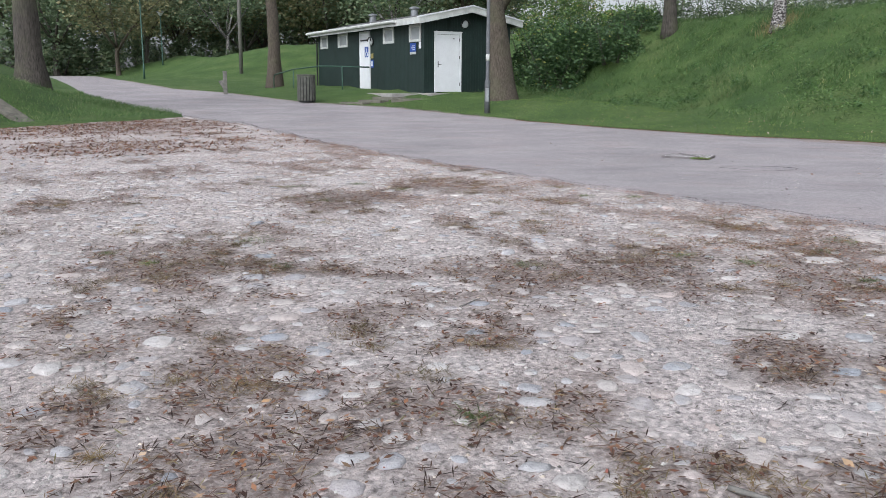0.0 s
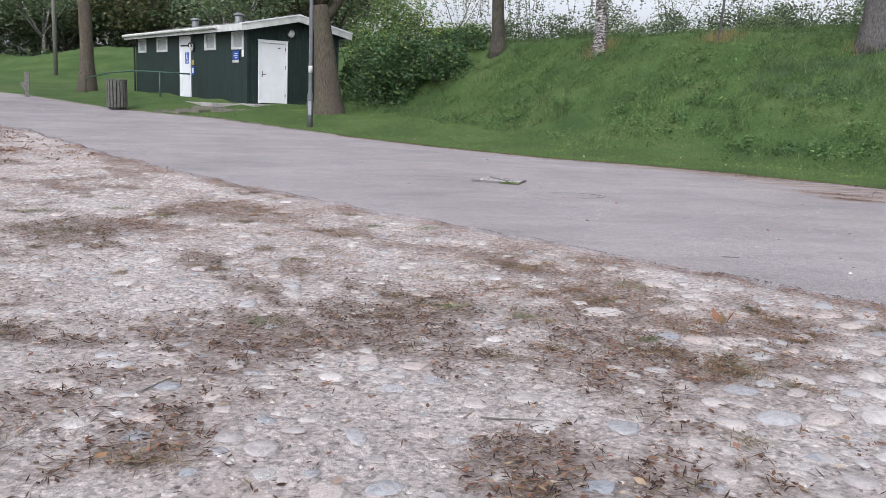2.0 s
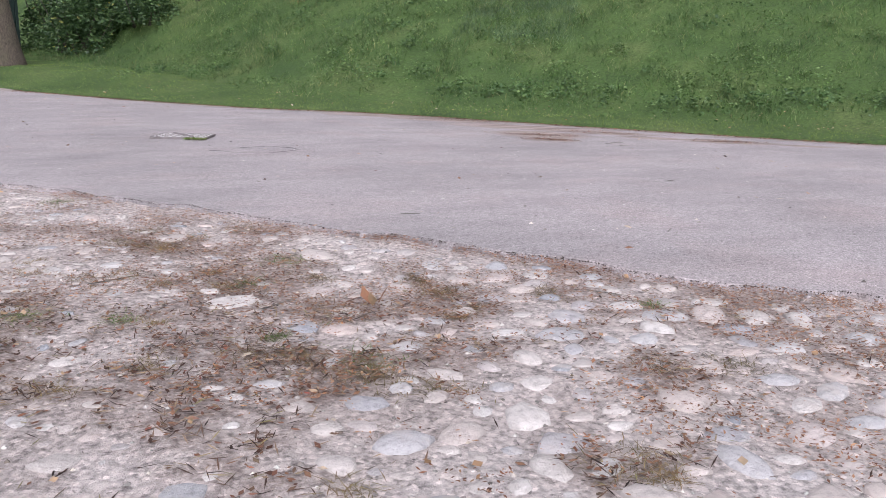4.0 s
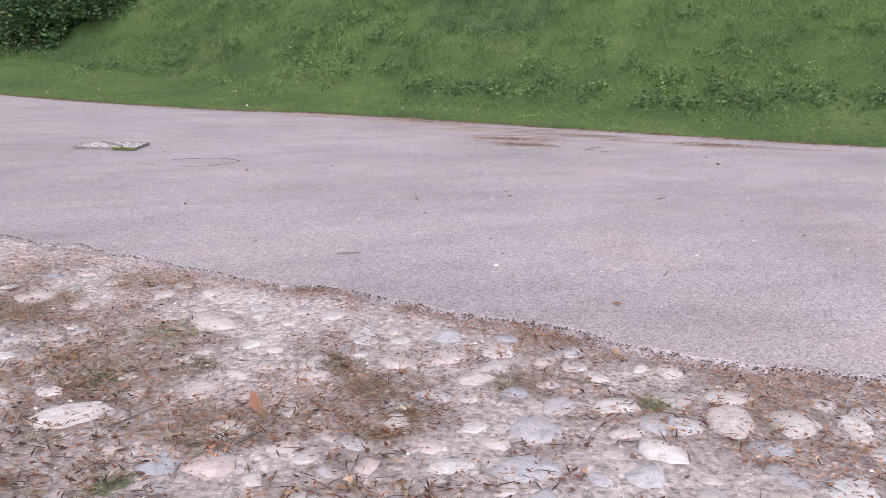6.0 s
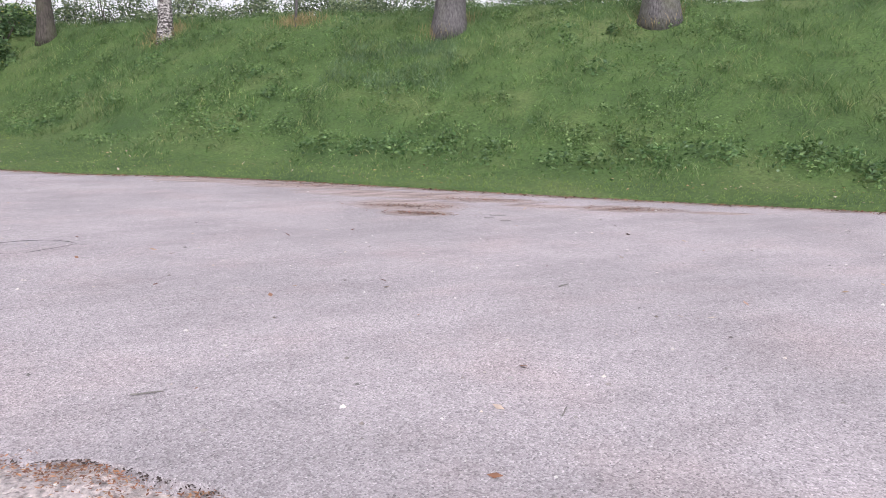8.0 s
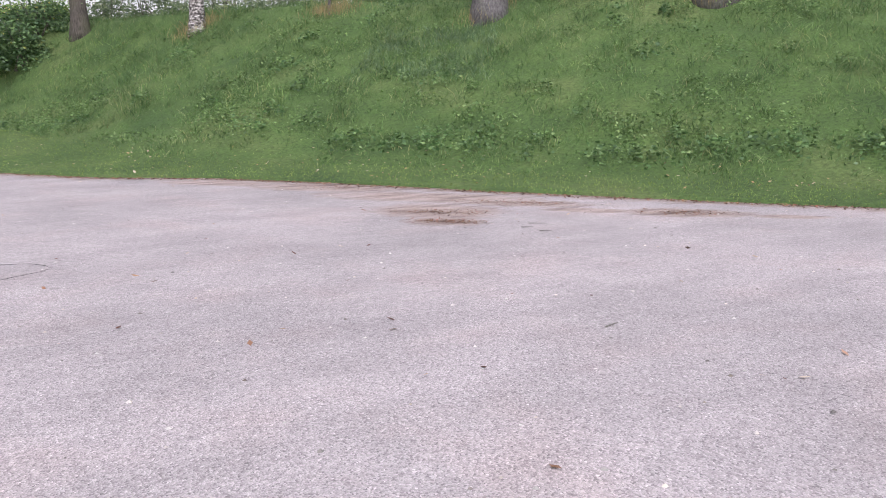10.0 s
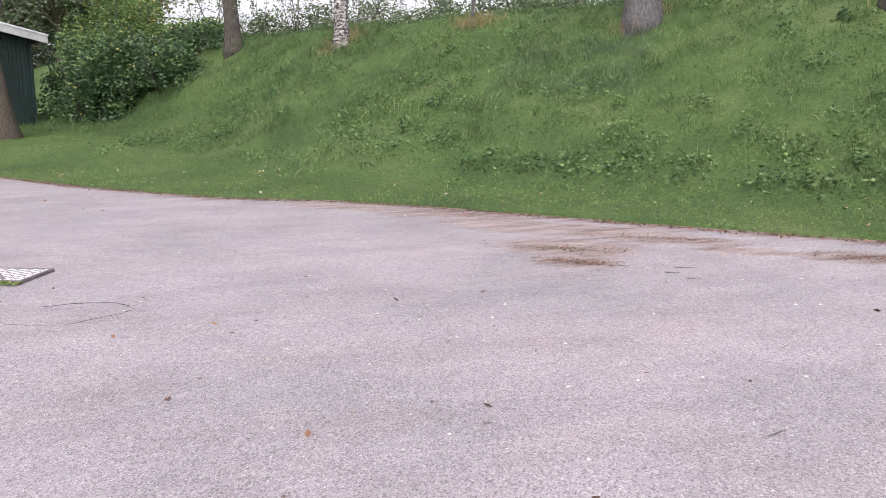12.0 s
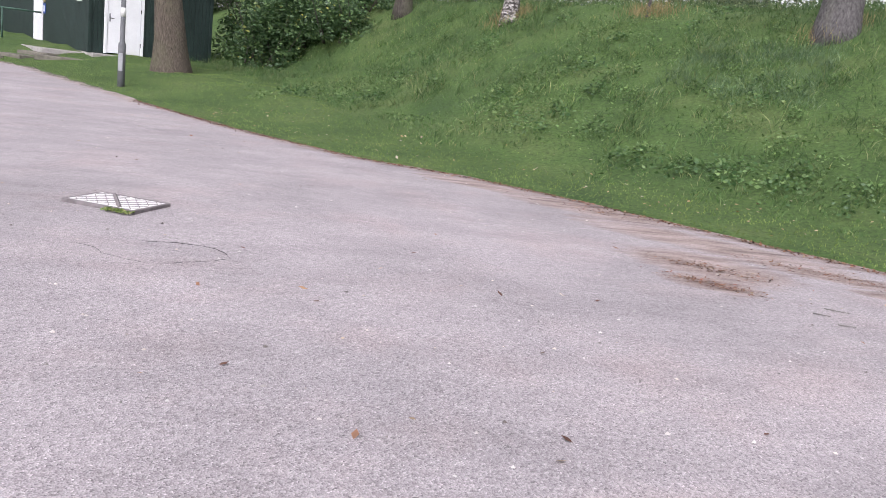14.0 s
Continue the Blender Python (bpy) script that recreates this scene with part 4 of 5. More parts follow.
def tree(name, x, y, z, h, r, bark, leaf, label, seed, fork=0.45, crown=(3.0, 3.0, 3.0), leaves=2500, leaf_size=0.12, lean=(0, 0), low=0.35, hang=0, category="tree", bare=False):
    """A tree: a flared trunk with limbs, and a crown of many small leaves in uneven clumps."""
    random.seed(seed)
    s = empty(name, pose(x, y, z))
    tagged(s, label, category)
    b = Build()
    n = 14
    pts, rad = [], []
    for k in range(n):
        f = k / (n - 1)
        zz = -0.25 + (h * fork + 0.25) * f
        pts.append((lean[0] * f * f + 0.05 * math.sin(seed + 4 * f), lean[1] * f * f, zz))
        rad.append(r * (1.55 * math.exp(-max(zz + 0.1, 0) / (r * 1.6)) * 0.35 + 1 - 0.28 * f))
    b.tube(pts, rad, 16, bark, 0.16, seed)
    ends = []
    top = pts[-1]
    count = 5
    for k in range(count):
        w = 2 * math.pi * k / count + seed
        up = 1.0 if k else 3.0
        q = limb(b, top if k < 3 else pts[-3], (math.cos(w), math.sin(w), up + 0.4 * random.random()), h * (1 - fork) * (0.75 + 0.3 * random.random()), r * 0.52, bark, seed + k * 3.1)
        ends += q[2:]
        for j in (2, 4):
            w2 = w + random.uniform(-1.2, 1.2)
            ends += limb(b, q[j], (math.cos(w2), math.sin(w2), 0.35), h * 0.2, r * 0.2, bark, seed + k + j * 7, 5, 5)[1:]
    b.make("trunk", s, True)
    if bare:
        return s
    ends = np.array([e[:] for e in ends])
    per = max(1, leaves // len(ends))
    cl = [e + blob(per, crown[0] * random.uniform(0.15, 0.36), crown[1] * random.uniform(0.15, 0.36), crown[2] * random.uniform(0.12, 0.3), 0.2) for e in ends]
    c = np.concatenate(cl)
    c = c[c[:, 2] > h * low]
    if hang:
        tw = Build()
        more = []
        for k in range(hang):
            e = ends[random.randrange(len(ends))] + rng.normal(0, crown[0] * 0.28, 3)
            e[2] = h * low * 0.6 - 0.7 + random.uniform(0.6, 2.4)
            ln = random.uniform(0.8, 2.4)
            sway = rng.normal(0, 0.12, 2)
            line = [(e[0] + sway[0] * t, e[1] + sway[1] * t, e[2] - ln * t) for t in np.linspace(0, 1, 5)]
            tw.tube(line, [0.008] * 5, 3, bark)
            more.append(np.array([np.array(line[0]) + (np.array(line[-1]) - np.array(line[0])) * t for t in rng.random(int(26 * ln))]) + rng.normal(0, 0.045, (int(26 * ln), 3)))
        tagged(tw.make("twigs", s), kind="stuff")
        c = np.concatenate([c] + more)
    v, f = leaf_cards(c, leaf_size)
    quick_mesh("crown", v, f, [leaf], s)
    return s


def shrub(name, x, y, z, rx, ry, rz, leaf, n, size, label, seed, category="bush", stems=9, bottom=0.1):
    """A shrub: stems and a ragged mass of leaves in clumps."""
    random.seed(seed)
    s = empty(name, pose(x, y, z))
    tagged(s, label, category)
    b = Build()
    tips = []
    for k in range(stems):
        w = random.uniform(0, 6.28)
        q = limb(b, (random.uniform(-.4, .4) * rx, random.uniform(-.4, .4) * ry, -0.1), (math.cos(w) * 0.5, math.sin(w) * 0.5, 1), rz * random.uniform(0.8, 1.5), 0.03, DARK_BARK, seed + k, 6, 5)
        tips += q[2:]
    b.make("stems", s, True)
    cl = []
    clumps = 34
    for k in range(clumps):
        d = blob(1, rx * 0.85, ry * 0.85, rz * 0.95, 0.6)[0]
        d[2] = abs(d[2])
        m = n // clumps
        k2 = random.uniform(0.22, 0.42)
        cl.append(d + blob(m, rx * k2, ry * k2, rz * k2, 0.5))
    cl += [np.array(t) + blob(max(2, n // 400), 0.25, 0.25, 0.35, 0.1) for t in tips]
    c = np.concatenate(cl)
    c[:, 2] = np.maximum(c[:, 2], bottom * rng.random(len(c)))
    v, f = leaf_cards(c, size)
    quick_mesh("leaves", v, f, [leaf], s)
    return s


def gz_at(x, y):
    return float(lawn_z(x, y))


tree("tree", 0.26, 30.0, gz_at(0.26, 30.0), 13, 0.385, BARK, FOREST, "big old tree with a ridged grey-brown forked trunk by the shed", 3, 0.26, (5, 5, 3), 4500, 0.14, (-0.38, 0), 0.5)
tree("tree", -11.76, 43.6, gz_at(-11.76, 43.6), 14, 0.35, BARK, AUTUMN, "tall tree with a mossy brown trunk beside the road", 5, 0.4, (5, 5, 3), 4500, 0.16, (-0.3, 0), 0.32)
tree("tree", -14.4, 26.2, float(bank_z(np.array([-14.4]), np.array([26.2]))[0]) - 0.05, 13, 0.40, DARK_BARK, FOREST, "straight dark tree trunk on the grass bank", 8, 0.4, (5, 5, 3), 3000, 0.14, (0.2, 0), 0.42)
for k, (x, y, r, bark, sd) in enumerate(((6.33, 34.0, 0.24, DARK_BARK, 11.0), (8.98, 29.4, 0.2, BIRCH, 12.3), (14.4, 22.9, 0.34, GREY_BARK, 13.1), (18.04, 19.5, 0.37, GREY_BARK, 14.7), (23.5, 16.3, 0.31, GREY_BARK, 16.2))):
    tree("birch_tree", x, y, gz_at(x, y) - 0.03, 11, r, bark, HEDGE, ("dark " if k == 0 else "pale ") + "weathered birch trunk on top of the grass bank", sd, 0.42, (4, 4, 3), 2600, 0.10, (-0.55 if k < 2 else 0.1, 0), 0.4, 46 if k < 3 else 20)
tree("young_tree", 11.7, 26.2, gz_at(11.7, 26.2), 5.5, 0.04, GREY_BARK, HEDGE, "thin young tree in a clump of dry grass", 17.5, 0.5, (2, 2, 2), 1100, 0.09, (0, 0), 0.28)

# bushes between the shed and the bank
for x, y, rx, ry, rz, m, n, sz, sd, lab in (
        (3.3, 35.4, 1.9, 1.5, 1.8, BUSH, 8500, 0.12, 1, "dense dark green bush beside the shed"),
        (2.0, 34.6, 1.4, 1.4, 1.9, BUSH, 3600, 0.14, 2, "dense dark green bush beside the shed"),
        (1.5, 36.4, 1.4, 1.3, 2.3, BUSH, 4200, 0.13, 8, "dense dark green bush against the shed wall"),
        (4.4, 33.9, 1.3, 1.1, 1.25, BUSH, 4200, 0.12, 3, "dark bramble bush at the foot of the bank"),
        (5.3, 35.6, 1.2, 1.1, 0.95, BUSH, 3000, 0.12, 7, "dark bramble bush on the bank"),
        (2.6, 39.2, 2.2, 2.1, 2.5, LIGHT_BUSH, 11000, 0.11, 4, "tall fresh green shrub behind the shed"),
        (5.2, 38.2, 1.6, 1.5, 0.8, LIGHT_BUSH, 4200, 0.10, 5, "light green shrub with reddish tips")):
    shrub("bush", x, y, gz_at(x, y) - 0.05, rx, ry, rz, m, n, sz, lab, sd)
# hedge growth beyond the crest
hedge_spots = [(7.6, 41.0, 1.1), (9.6, 39.6, 1.2), (11.6, 38.0, 1.5), (13.4, 36.2, 1.2), (15.4, 34.6, 1.4), (17.4, 33.2, 1.3), (19.4, 31.8, 1.1), (21.6, 30.4, 1.4), (23.8, 29.0, 1.3), (26.4, 27.4, 1.5), (30.0, 25.0, 1.4), (10.6, 37.0, 0.7), (16.0, 31.8, 0.8)]
for k, (x, y, h) in enumerate(hedge_spots):
    shrub("hedge_shrub", x, y, gz_at(x, y) - 0.1, 1.7, 1.3, h * 1.0, HEDGE, 2800, 0.11, "ragged green hedge shrub behind the crest", 20 + k, "shrub", 4)
airy = None
for k, (x, y, sc) in enumerate(((6.2, 46.0, 1.2), (9.4, 45.0, 0.9), (12.6, 42.0, 0.75), (15.2, 40.5, 0.85), (18.4, 38.0, 0.7), (21.4, 36.0, 0.9), (25.0, 34.0, 1.0), (29.0, 31.5, 1.0), (33.0, 28.0, 1.1))):
    if airy is None:
        airy = shrub("tall_shrub", x, y, gz_at(x, y) - 0.1, 1.9, 1.7, 3.4, HEDGE, 1000, 0.11, "tall airy shrub against the pale sky", 31, "shrub", 4)
        tagged(airy, group="tall shrubs behind the bank")
    else:
        copy_thing(airy, pose(x, y, gz_at(x, y) - 0.1, 0, 0, k * 61) @ Matrix.Scale(sc, 4))

# woodland in the distance
protos = []
for k, (m, bark, lab) in enumerate(((FOREST, DARK_BARK, "leafy dark green woodland tree"), (AUTUMN, BARK, "woodland tree turning yellow and brown"), (FOREST, BIRCH, "birch tree with drooping green foliage"))):
    p = tree("woodland_tree", -40 + k * 9.0, 100.0 + 3 * k, 2.0, 17, 0.28, bark, m, lab, 41.0 + k * 2.2, 0.2, (9, 9, 9), 3900, 0.48, (0, 0), 0.03, 30 if k == 2 else 0)
    tagged(p, group="woodland trees")
    protos.append(p)
random.seed(5)
for k in range(32):
    hd = radians(-36 + 34 * (k % 16) / 15 + random.uniform(-0.7, 0.7))
    d = (98 if k < 16 else 116) + random.uniform(-5, 9)
    if hd > radians(-9):
        d -= 22
    x, y = 1.2 + d * math.sin(hd), 0.6 + d * math.cos(hd)
    if hd < radians(-30) and k < 16:
        continue
    copy_thing(protos[(k * 7 + k // 5) % 3], pose(x, y, gz_at(x, y) - 0.1, 0, 0, random.uniform(0, 360)) @ Matrix.Scale(random.uniform(0.75, 1.1), 4))
undergrowth = None
for k in range(20):
    hd = radians(-37 + 35 * k / 19)
    d = 104 + random.uniform(-3, 6) - (24 if hd > radians(-9) else 0)
    x, y = 1.2 + d * math.sin(hd), 0.6 + d * math.cos(hd)
    if undergrowth is None:
        undergrowth = shrub("undergrowth_shrub", x, y, gz_at(x, y) - 0.3, 4.2, 3.0, 5.0, FOREST, 2300, 0.42, "dark undergrowth shrub at the edge of the wood", 77, "shrub", 6)
        tagged(undergrowth, group="undergrowth of the wood")
    else:
        copy_thing(undergrowth, pose(x, y, gz_at(x, y) - 0.3, 0, 0, k * 77) @ Matrix.Scale(random.uniform(0.7, 1.25), 4))


# ---------- grass and weeds ----------
def scatter_lawn(n, a0, a1, v0, v1, power=1.0):
    a = rng.uniform(a0, a1, n)
    v = v0 + (v1 - v0) * rng.random(n) ** power
    b = far_b(a) + v
    return a * TA[0] + b * DB[0], a * TA[1] + b * DB[1], v


def not_shed(x, y):
    q = np.array(SHED.inverted())
    lx, ly = q[0, 0] * x + q[0, 1] * y + q[0, 3], q[1, 0] * x + q[1, 1] * y + q[1, 3]
    return ~((lx > -0.1) & (lx < SW + 0.1) & (ly > -0.1) & (ly < SL + 0.1))


def tufted(n_tufts, per, a0, a1, v0, v1, power, spread):
    """Roots of grass in tufts: place, height factor of the tuft and its lean."""
    cx, cy, cv = scatter_lawn(n_tufts, a0, a1, v0, v1, power)
    tall = np.clip(0.85 + 1.0 * fbm(cx, cy, 0.5, 2.0) + 0.45 * rng.normal(size=n_tufts), 0.3, 1.9)
    k = np.repeat(np.arange(n_tufts), per)
    q = rng.normal(0, spread, (len(k), 2))
    return cx[k] + q[:, 0], cy[k] + q[:, 1], cv[k], tall[k]


x, y, v, tall = tufted(10500, 17, -24, 17, 1.5, 21, 0.85, 0.1)
keep = not_shed(x, y) & (v > 1.5 + 3.2 * smooth((-(x * TA[0] + y * TA[1]) - 5) / 11))
x, y, v, tall = x[keep], y[keep], v[keep], tall[keep]
z = lawn_rough(x, y) - 0.02
hgt = (0.08 + 0.09 * smooth((v - 1.6) / 2.0)) * tall * (1 - 0.4 * smooth((v - 9) / 5))
bv, bf = blades(np.stack([x, y, z], 1), hgt, 0.0125, 1.7)
tagged(quick_mesh("bank_grass", bv, bf, [BLADE]), "rough tufted green grass on the bank", "grass", kind="stuff")

x, y, v = scatter_lawn(46000, -24, 17, 0.0, 5.2)
keep = not_shed(x, y) & (v < 1.9 + 3.2 * smooth((-(x * TA[0] + y * TA[1]) - 5) / 11) + 0.3 * rng.normal(size=len(x)))
x, y = x[keep], y[keep]
bv, bf = blades(np.stack([x, y, lawn_rough(x, y) - 0.01], 1), 0.04, 0.011, 1.2)
tagged(quick_mesh("verge_grass", bv, bf, [MOWN]), "short mown green grass along the road", "grass", kind="stuff")

# broad-leaved weeds in clumps on the bank
def weed_patch(cx, cy, lo, hi, size_lo, size_hi, height):
    pts, sizes = [], []
    for px, py in zip(cx, cy):
        m = int(rng.integers(lo, hi))
        r = rng.uniform(0.14, 0.5)
        q = rng.normal(0, 1, (m, 2)) * r * 0.5
        h = rng.uniform(0.25, 1.0, m) * height * (1.15 - np.clip(np.hypot(q[:, 0], q[:, 1]) / (r * 1.6), 0, 1))
        pts.append(np.stack([px + q[:, 0], py + q[:, 1], np.maximum(h, 0.03)], 1))
        sizes.append(np.full(m, rng.uniform(size_lo, size_hi)))
    pts = np.concatenate(pts)
    pts[:, 2] += lawn_rough(pts[:, 0], pts[:, 1])
    return leaf_cards(pts, np.concatenate(sizes), 0.35, 0.6)


cx, cy, cv = scatter_lawn(650, -14, 17, 2.3, 14, 1.3)
pick = fbm(cx, cy, 0.45, 7.0) > -0.1
wv, wf = weed_patch(cx[pick], cy[pick], 40, 90, 0.04, 0.07, 0.22)
tagged(quick_mesh("weeds", wv, wf, [WEED]), "low nettles and broad-leaved weeds among the grass", "weeds", kind="stuff")
# taller docks and burdocks, thick along the foot of the bank
cx, cy, cv = scatter_lawn(85, -4, 17, 2.1, 3.2, 1.0)
dx, dy, dv = scatter_lawn(60, -13, 17, 2.6, 12, 1.0)
wv, wf = weed_patch(np.concatenate([cx, dx]), np.concatenate([cy, dy]), 40, 90, 0.055, 0.09, 0.26)
tagged(quick_mesh("dock_plants", wv, wf, [DOCK]), "dark broad-leaved docks at the foot of the bank", "weeds", kind="stuff")
# a drift of bluish coarse grass below the trees
dx, dy, dv = scatter_lawn(170, -4.6, -1.8, 5.4, 8.2, 1.0)
k = np.repeat(np.arange(170), 18)
x, y = dx[k] + rng.normal(0, 0.1, len(k)), dy[k] + rng.normal(0, 0.1, len(k))
bv, bf = blades(np.stack([x, y, lawn_rough(x, y)], 1), 0.17, 0.012, 1.6)
tagged(quick_mesh("coarse_grass", bv, bf, [BLUEGRASS]), "bluish coarse grass in a drift on the bank", "grass", kind="stuff")

# dry straw-coloured grass at the feet of the trees on the crest
for px, py in ((11.7, 26.2), (14.4, 22.9), (18.04, 19.5), (8.98, 29.4), (23.5, 16.3)):
    q = rng.normal(0, 0.3, (380, 2)) * (1, 0.7)
    rx2, ry2 = px + q[:, 0], py + q[:, 1]
    bv, bf = blades(np.stack([rx2, ry2, lawn_rough(rx2, ry2)], 1), 0.34, 0.012, 0.7)
    tagged(quick_mesh("dry_grass_clump", bv, bf, [DRYGRASS]), "straw-coloured dry grass round a tree foot", "grass", kind="stuff")

# grass on the near bank
a = rng.uniform(-38, -20.0, 18000)
v = rng.random(18000) ** 1.3 * 9
b = near_b(a) - v
x, y = a * TA[0] + b * DB[0], a * TA[1] + b * DB[1]
edge = smooth((-x + 0.35 * (y - 20) - 10.5) / 1.0)
keep = rng.random(len(x)) < edge
x, y = x[keep], y[keep]
bv, bf = blades(np.stack([x, y, bank_z(x, y)], 1), 0.12, 0.013, 1.4)
tagged(quick_mesh("near_bank_grass", bv, bf, [BLADE]), "uncut grass on the roadside bank", "grass", kind="stuff")

# small white flowers and leaves on the verge
x, y, v = scatter_lawn(420, -12, 19, 0.1, 2.4)
fv, ff = flat_cards(np.stack([x, y, lawn_rough(x, y) + 0.06], 1), 0.045, 0.7, 0.3)
tagged(quick_mesh("verge_leaves", fv, ff, [YELLOWED]), "pale fallen leaves scattered over the verge", "leaves", kind="stuff")


# ---------- litter, tufts and pebbles ----------
def scatter_sand(n, a0, a1, v0, v1, power=1.0):
    a = rng.uniform(a0, a1, n)
    v = v0 + (v1 - v0) * rng.random(n) ** power
    b = near_b(a) - v
    return a * TA[0] + b * DB[0], a * TA[1] + b * DB[1], v


x, y, v = scatter_sand(420000, -12, 5.5, 0.02, 7.6)
m = litter_mask(x, y)
clot = smooth(0.5 + 1.5 * fbm(x, y, 9.0, 17.0))
keep = rng.random(len(x)) < ((m ** 1.1) * (0.3 + 0.7 * clot) * 0.95 + 0.045 * clot) * (0.2 + 0.8 * smooth(v / 2.8))
x, y, m = x[keep], y[keep], m[keep]
z = sand_z(x, y) + 0.004 + rng.random(len(x)) * 0.032 * m
strand = rng.random(len(x)) < 0.55
for nm, pick, size, ratio, tilt, mt, lab in (("dead_grass", strand, 0.066, 0.075, 0.09, THATCH, "matted dark brown dead grass and twigs on the sand"),
                                             ("leaf_litter", ~strand, 0.03, 0.42, 0.15, LITTER, "brown dead leaf scraps lying in patches on the sand")):
    q = np.flatnonzero(pick)[:100000]
    fv, ff = flat_cards(np.stack([x[q], y[q], z[q]], 1), size, ratio, tilt)
    tagged(quick_mesh(nm, fv, ff, [mt]), lab, "leaf litter", kind="stuff")

x, y, v = scatter_sand(170000, -14, 5.5, -0.04, 2.7, 1.5)
n1 = fbm(x, y, 1.4, 21.0) + 0.35 * fbm(x, y, 5, 3.0)
keep = rng.random(len(x)) < np.clip((n1 - 0.02) * 3.4, 0, 1) + 0.55 * litter_mask(x, y) * smooth((2.8 - v) / 1.4) + 0.75 * np.exp(-((v - 0.06) / 0.12) ** 2) * (0.55 + n1)
x, y = x[keep][:75000], y[keep][:75000]
fv, ff = flat_cards(np.stack([x, y, sand_z(x, y) + 0.012 + 0.022 * rng.random(len(x))], 1), 0.019, 0.36, 0.14)
tagged(quick_mesh("rusty_litter", fv, ff, [RUSTY]), "rust-coloured dry catkins and leaf scraps by the road edge", "leaf litter", kind="stuff")

x, y, v = scatter_sand(1300, -10, 5.5, 0.02, 6.5)
keep = rng.random(len(x)) < 0.25 + 0.75 * litter_mask(x, y)
x, y = x[keep], y[keep]
fv, ff = flat_cards(np.stack([x, y, sand_z(x, y) + 0.022], 1), 0.038, 0.62, 0.15)
tagged(quick_mesh("fallen_leaves", fv, ff, [YELLOWED]), "pale orange fallen leaves on the sand", "leaves", kind="stuff")

x, y, v = scatter_sand(60000, -30, -11.5, 0.02, 8.5)
m = litter_mask(x, y)
keep = (rng.random(len(x)) < m * 0.7 + 0.06) & (-x + 0.35 * (y - 20) - 10.5 < 0.2)
x, y = x[keep], y[keep]
fv, ff = flat_cards(np.stack([x, y, sand_z(x, y) + 0.012], 1), 0.055, 0.35, 0.5)
tagged(quick_mesh("far_leaf_litter", fv, ff, [LITTER]), "brown leaf litter on the far part of the sand", "leaf litter", kind="stuff")

# litter at the foot of the verge and in the stained hollows
a = rng.uniform(-14, 18, 7000)
b = far_b(a) - np.abs(rng.normal(0, 0.09, 7000))
x, y = a * TA[0] + b * DB[0], a * TA[1] + b * DB[1]
fv, ff = flat_cards(np.stack([x, y, base_z(y) + 0.012], 1), 0.04, 0.45, 0.3)
tagged(quick_mesh("verge_litter", fv, ff, [LITTER]), "brown leaf litter gathered along the verge", "leaf litter", kind="stuff")
hol = []
for px, py, r in ((8.4, 12.8, 0.2), (10.95, 12.2, 0.3), (9.75, 13.6, 0.35), (8.25, 16.1, 0.45), (8.62, 13.4, 0.3)):
    w = rng.normal(0, 1, (420, 2)) * (r, r * 0.35)
    hol.append(np.stack([px + w[:, 0] * TA[0] + w[:, 1] * DB[0], py + w[:, 0] * TA[1] + w[:, 1] * DB[1]], 1))
hol = np.concatenate(hol)
fv, ff = flat_cards(np.column_stack([hol, base_z(hol[:, 1]) + 0.01]), 0.035, 0.3, 0.2)
tagged(quick_mesh("hollow_litter", fv, ff, [LITTER]), "brown needles and leaf scraps in the road's hollows", "leaf litter", kind="stuff")

# grass tufts in the sand
x, y, v = scatter_sand(900, -8, 5.5, 0.15, 7.5)
m = litter_mask(x, y)
keep = rng.random(len(x)) < 0.12 + 0.8 * m
x, y = x[keep][:260], y[keep][:260]
rt, rg = [], []
for k, (px, py) in enumerate(zip(x, y)):
    r = rng.uniform(0.06, 0.17)
    q = rng.normal(0, r * 0.5, (int(60 + 700 * r), 2))
    (rg if k % 7 == 0 else rt).append(np.column_stack([px + q[:, 0], py + q[:, 1]]))
for nm, lst, mt, lab in (("dry_tufts", rt, TUFT, "dry straw-coloured grass tufts in the sand"), ("green_tufts", rg, GREEN_TUFT, "small green grass tufts in the sand")):
    q = np.concatenate(lst)
    bv, bf = blades(np.column_stack([q, sand_z(q[:, 0], q[:, 1])]), 0.017, 0.004, 6.0)
    tagged(quick_mesh(nm, bv, bf, [mt]), lab, "grass", kind="stuff")

# pebbles on the sand and, fewer, on the road
STAR = np.array([(1, 0, 0), (0.3, 0.9, 0), (-0.8, 0.6, 0), (-0.8, -0.6, 0), (0.3, -0.9, 0), (0, 0, 0.7)])


def pebbles(name, x, y, z, size, mat, label):
    n = len(x)
    s = size * rng.uniform(0.5, 1.5, n)
    w = rng.uniform(0, 6.28, n)
    st = STAR[None] * rng.uniform(0.7, 1.2, (n, 6, 1)) * s[:, None, None]
    X = st[..., 0] * np.cos(w)[:, None] - st[..., 1] * np.sin(w)[:, None] + x[:, None]
    Y = st[..., 0] * np.sin(w)[:, None] + st[..., 1] * np.cos(w)[:, None] + y[:, None]
    Z = st[..., 2] + z[:, None]
    o = (np.arange(n) * 6)[:, None, None]
    f = (np.array([(k, (k + 1) % 5, 5) for k in range(5)])[None] + o).reshape(-1, 3)
    tagged(quick_mesh(name, np.stack([X, Y, Z], -1).reshape(-1, 3), f, [mat]), label, "pebbles", kind="stuff")


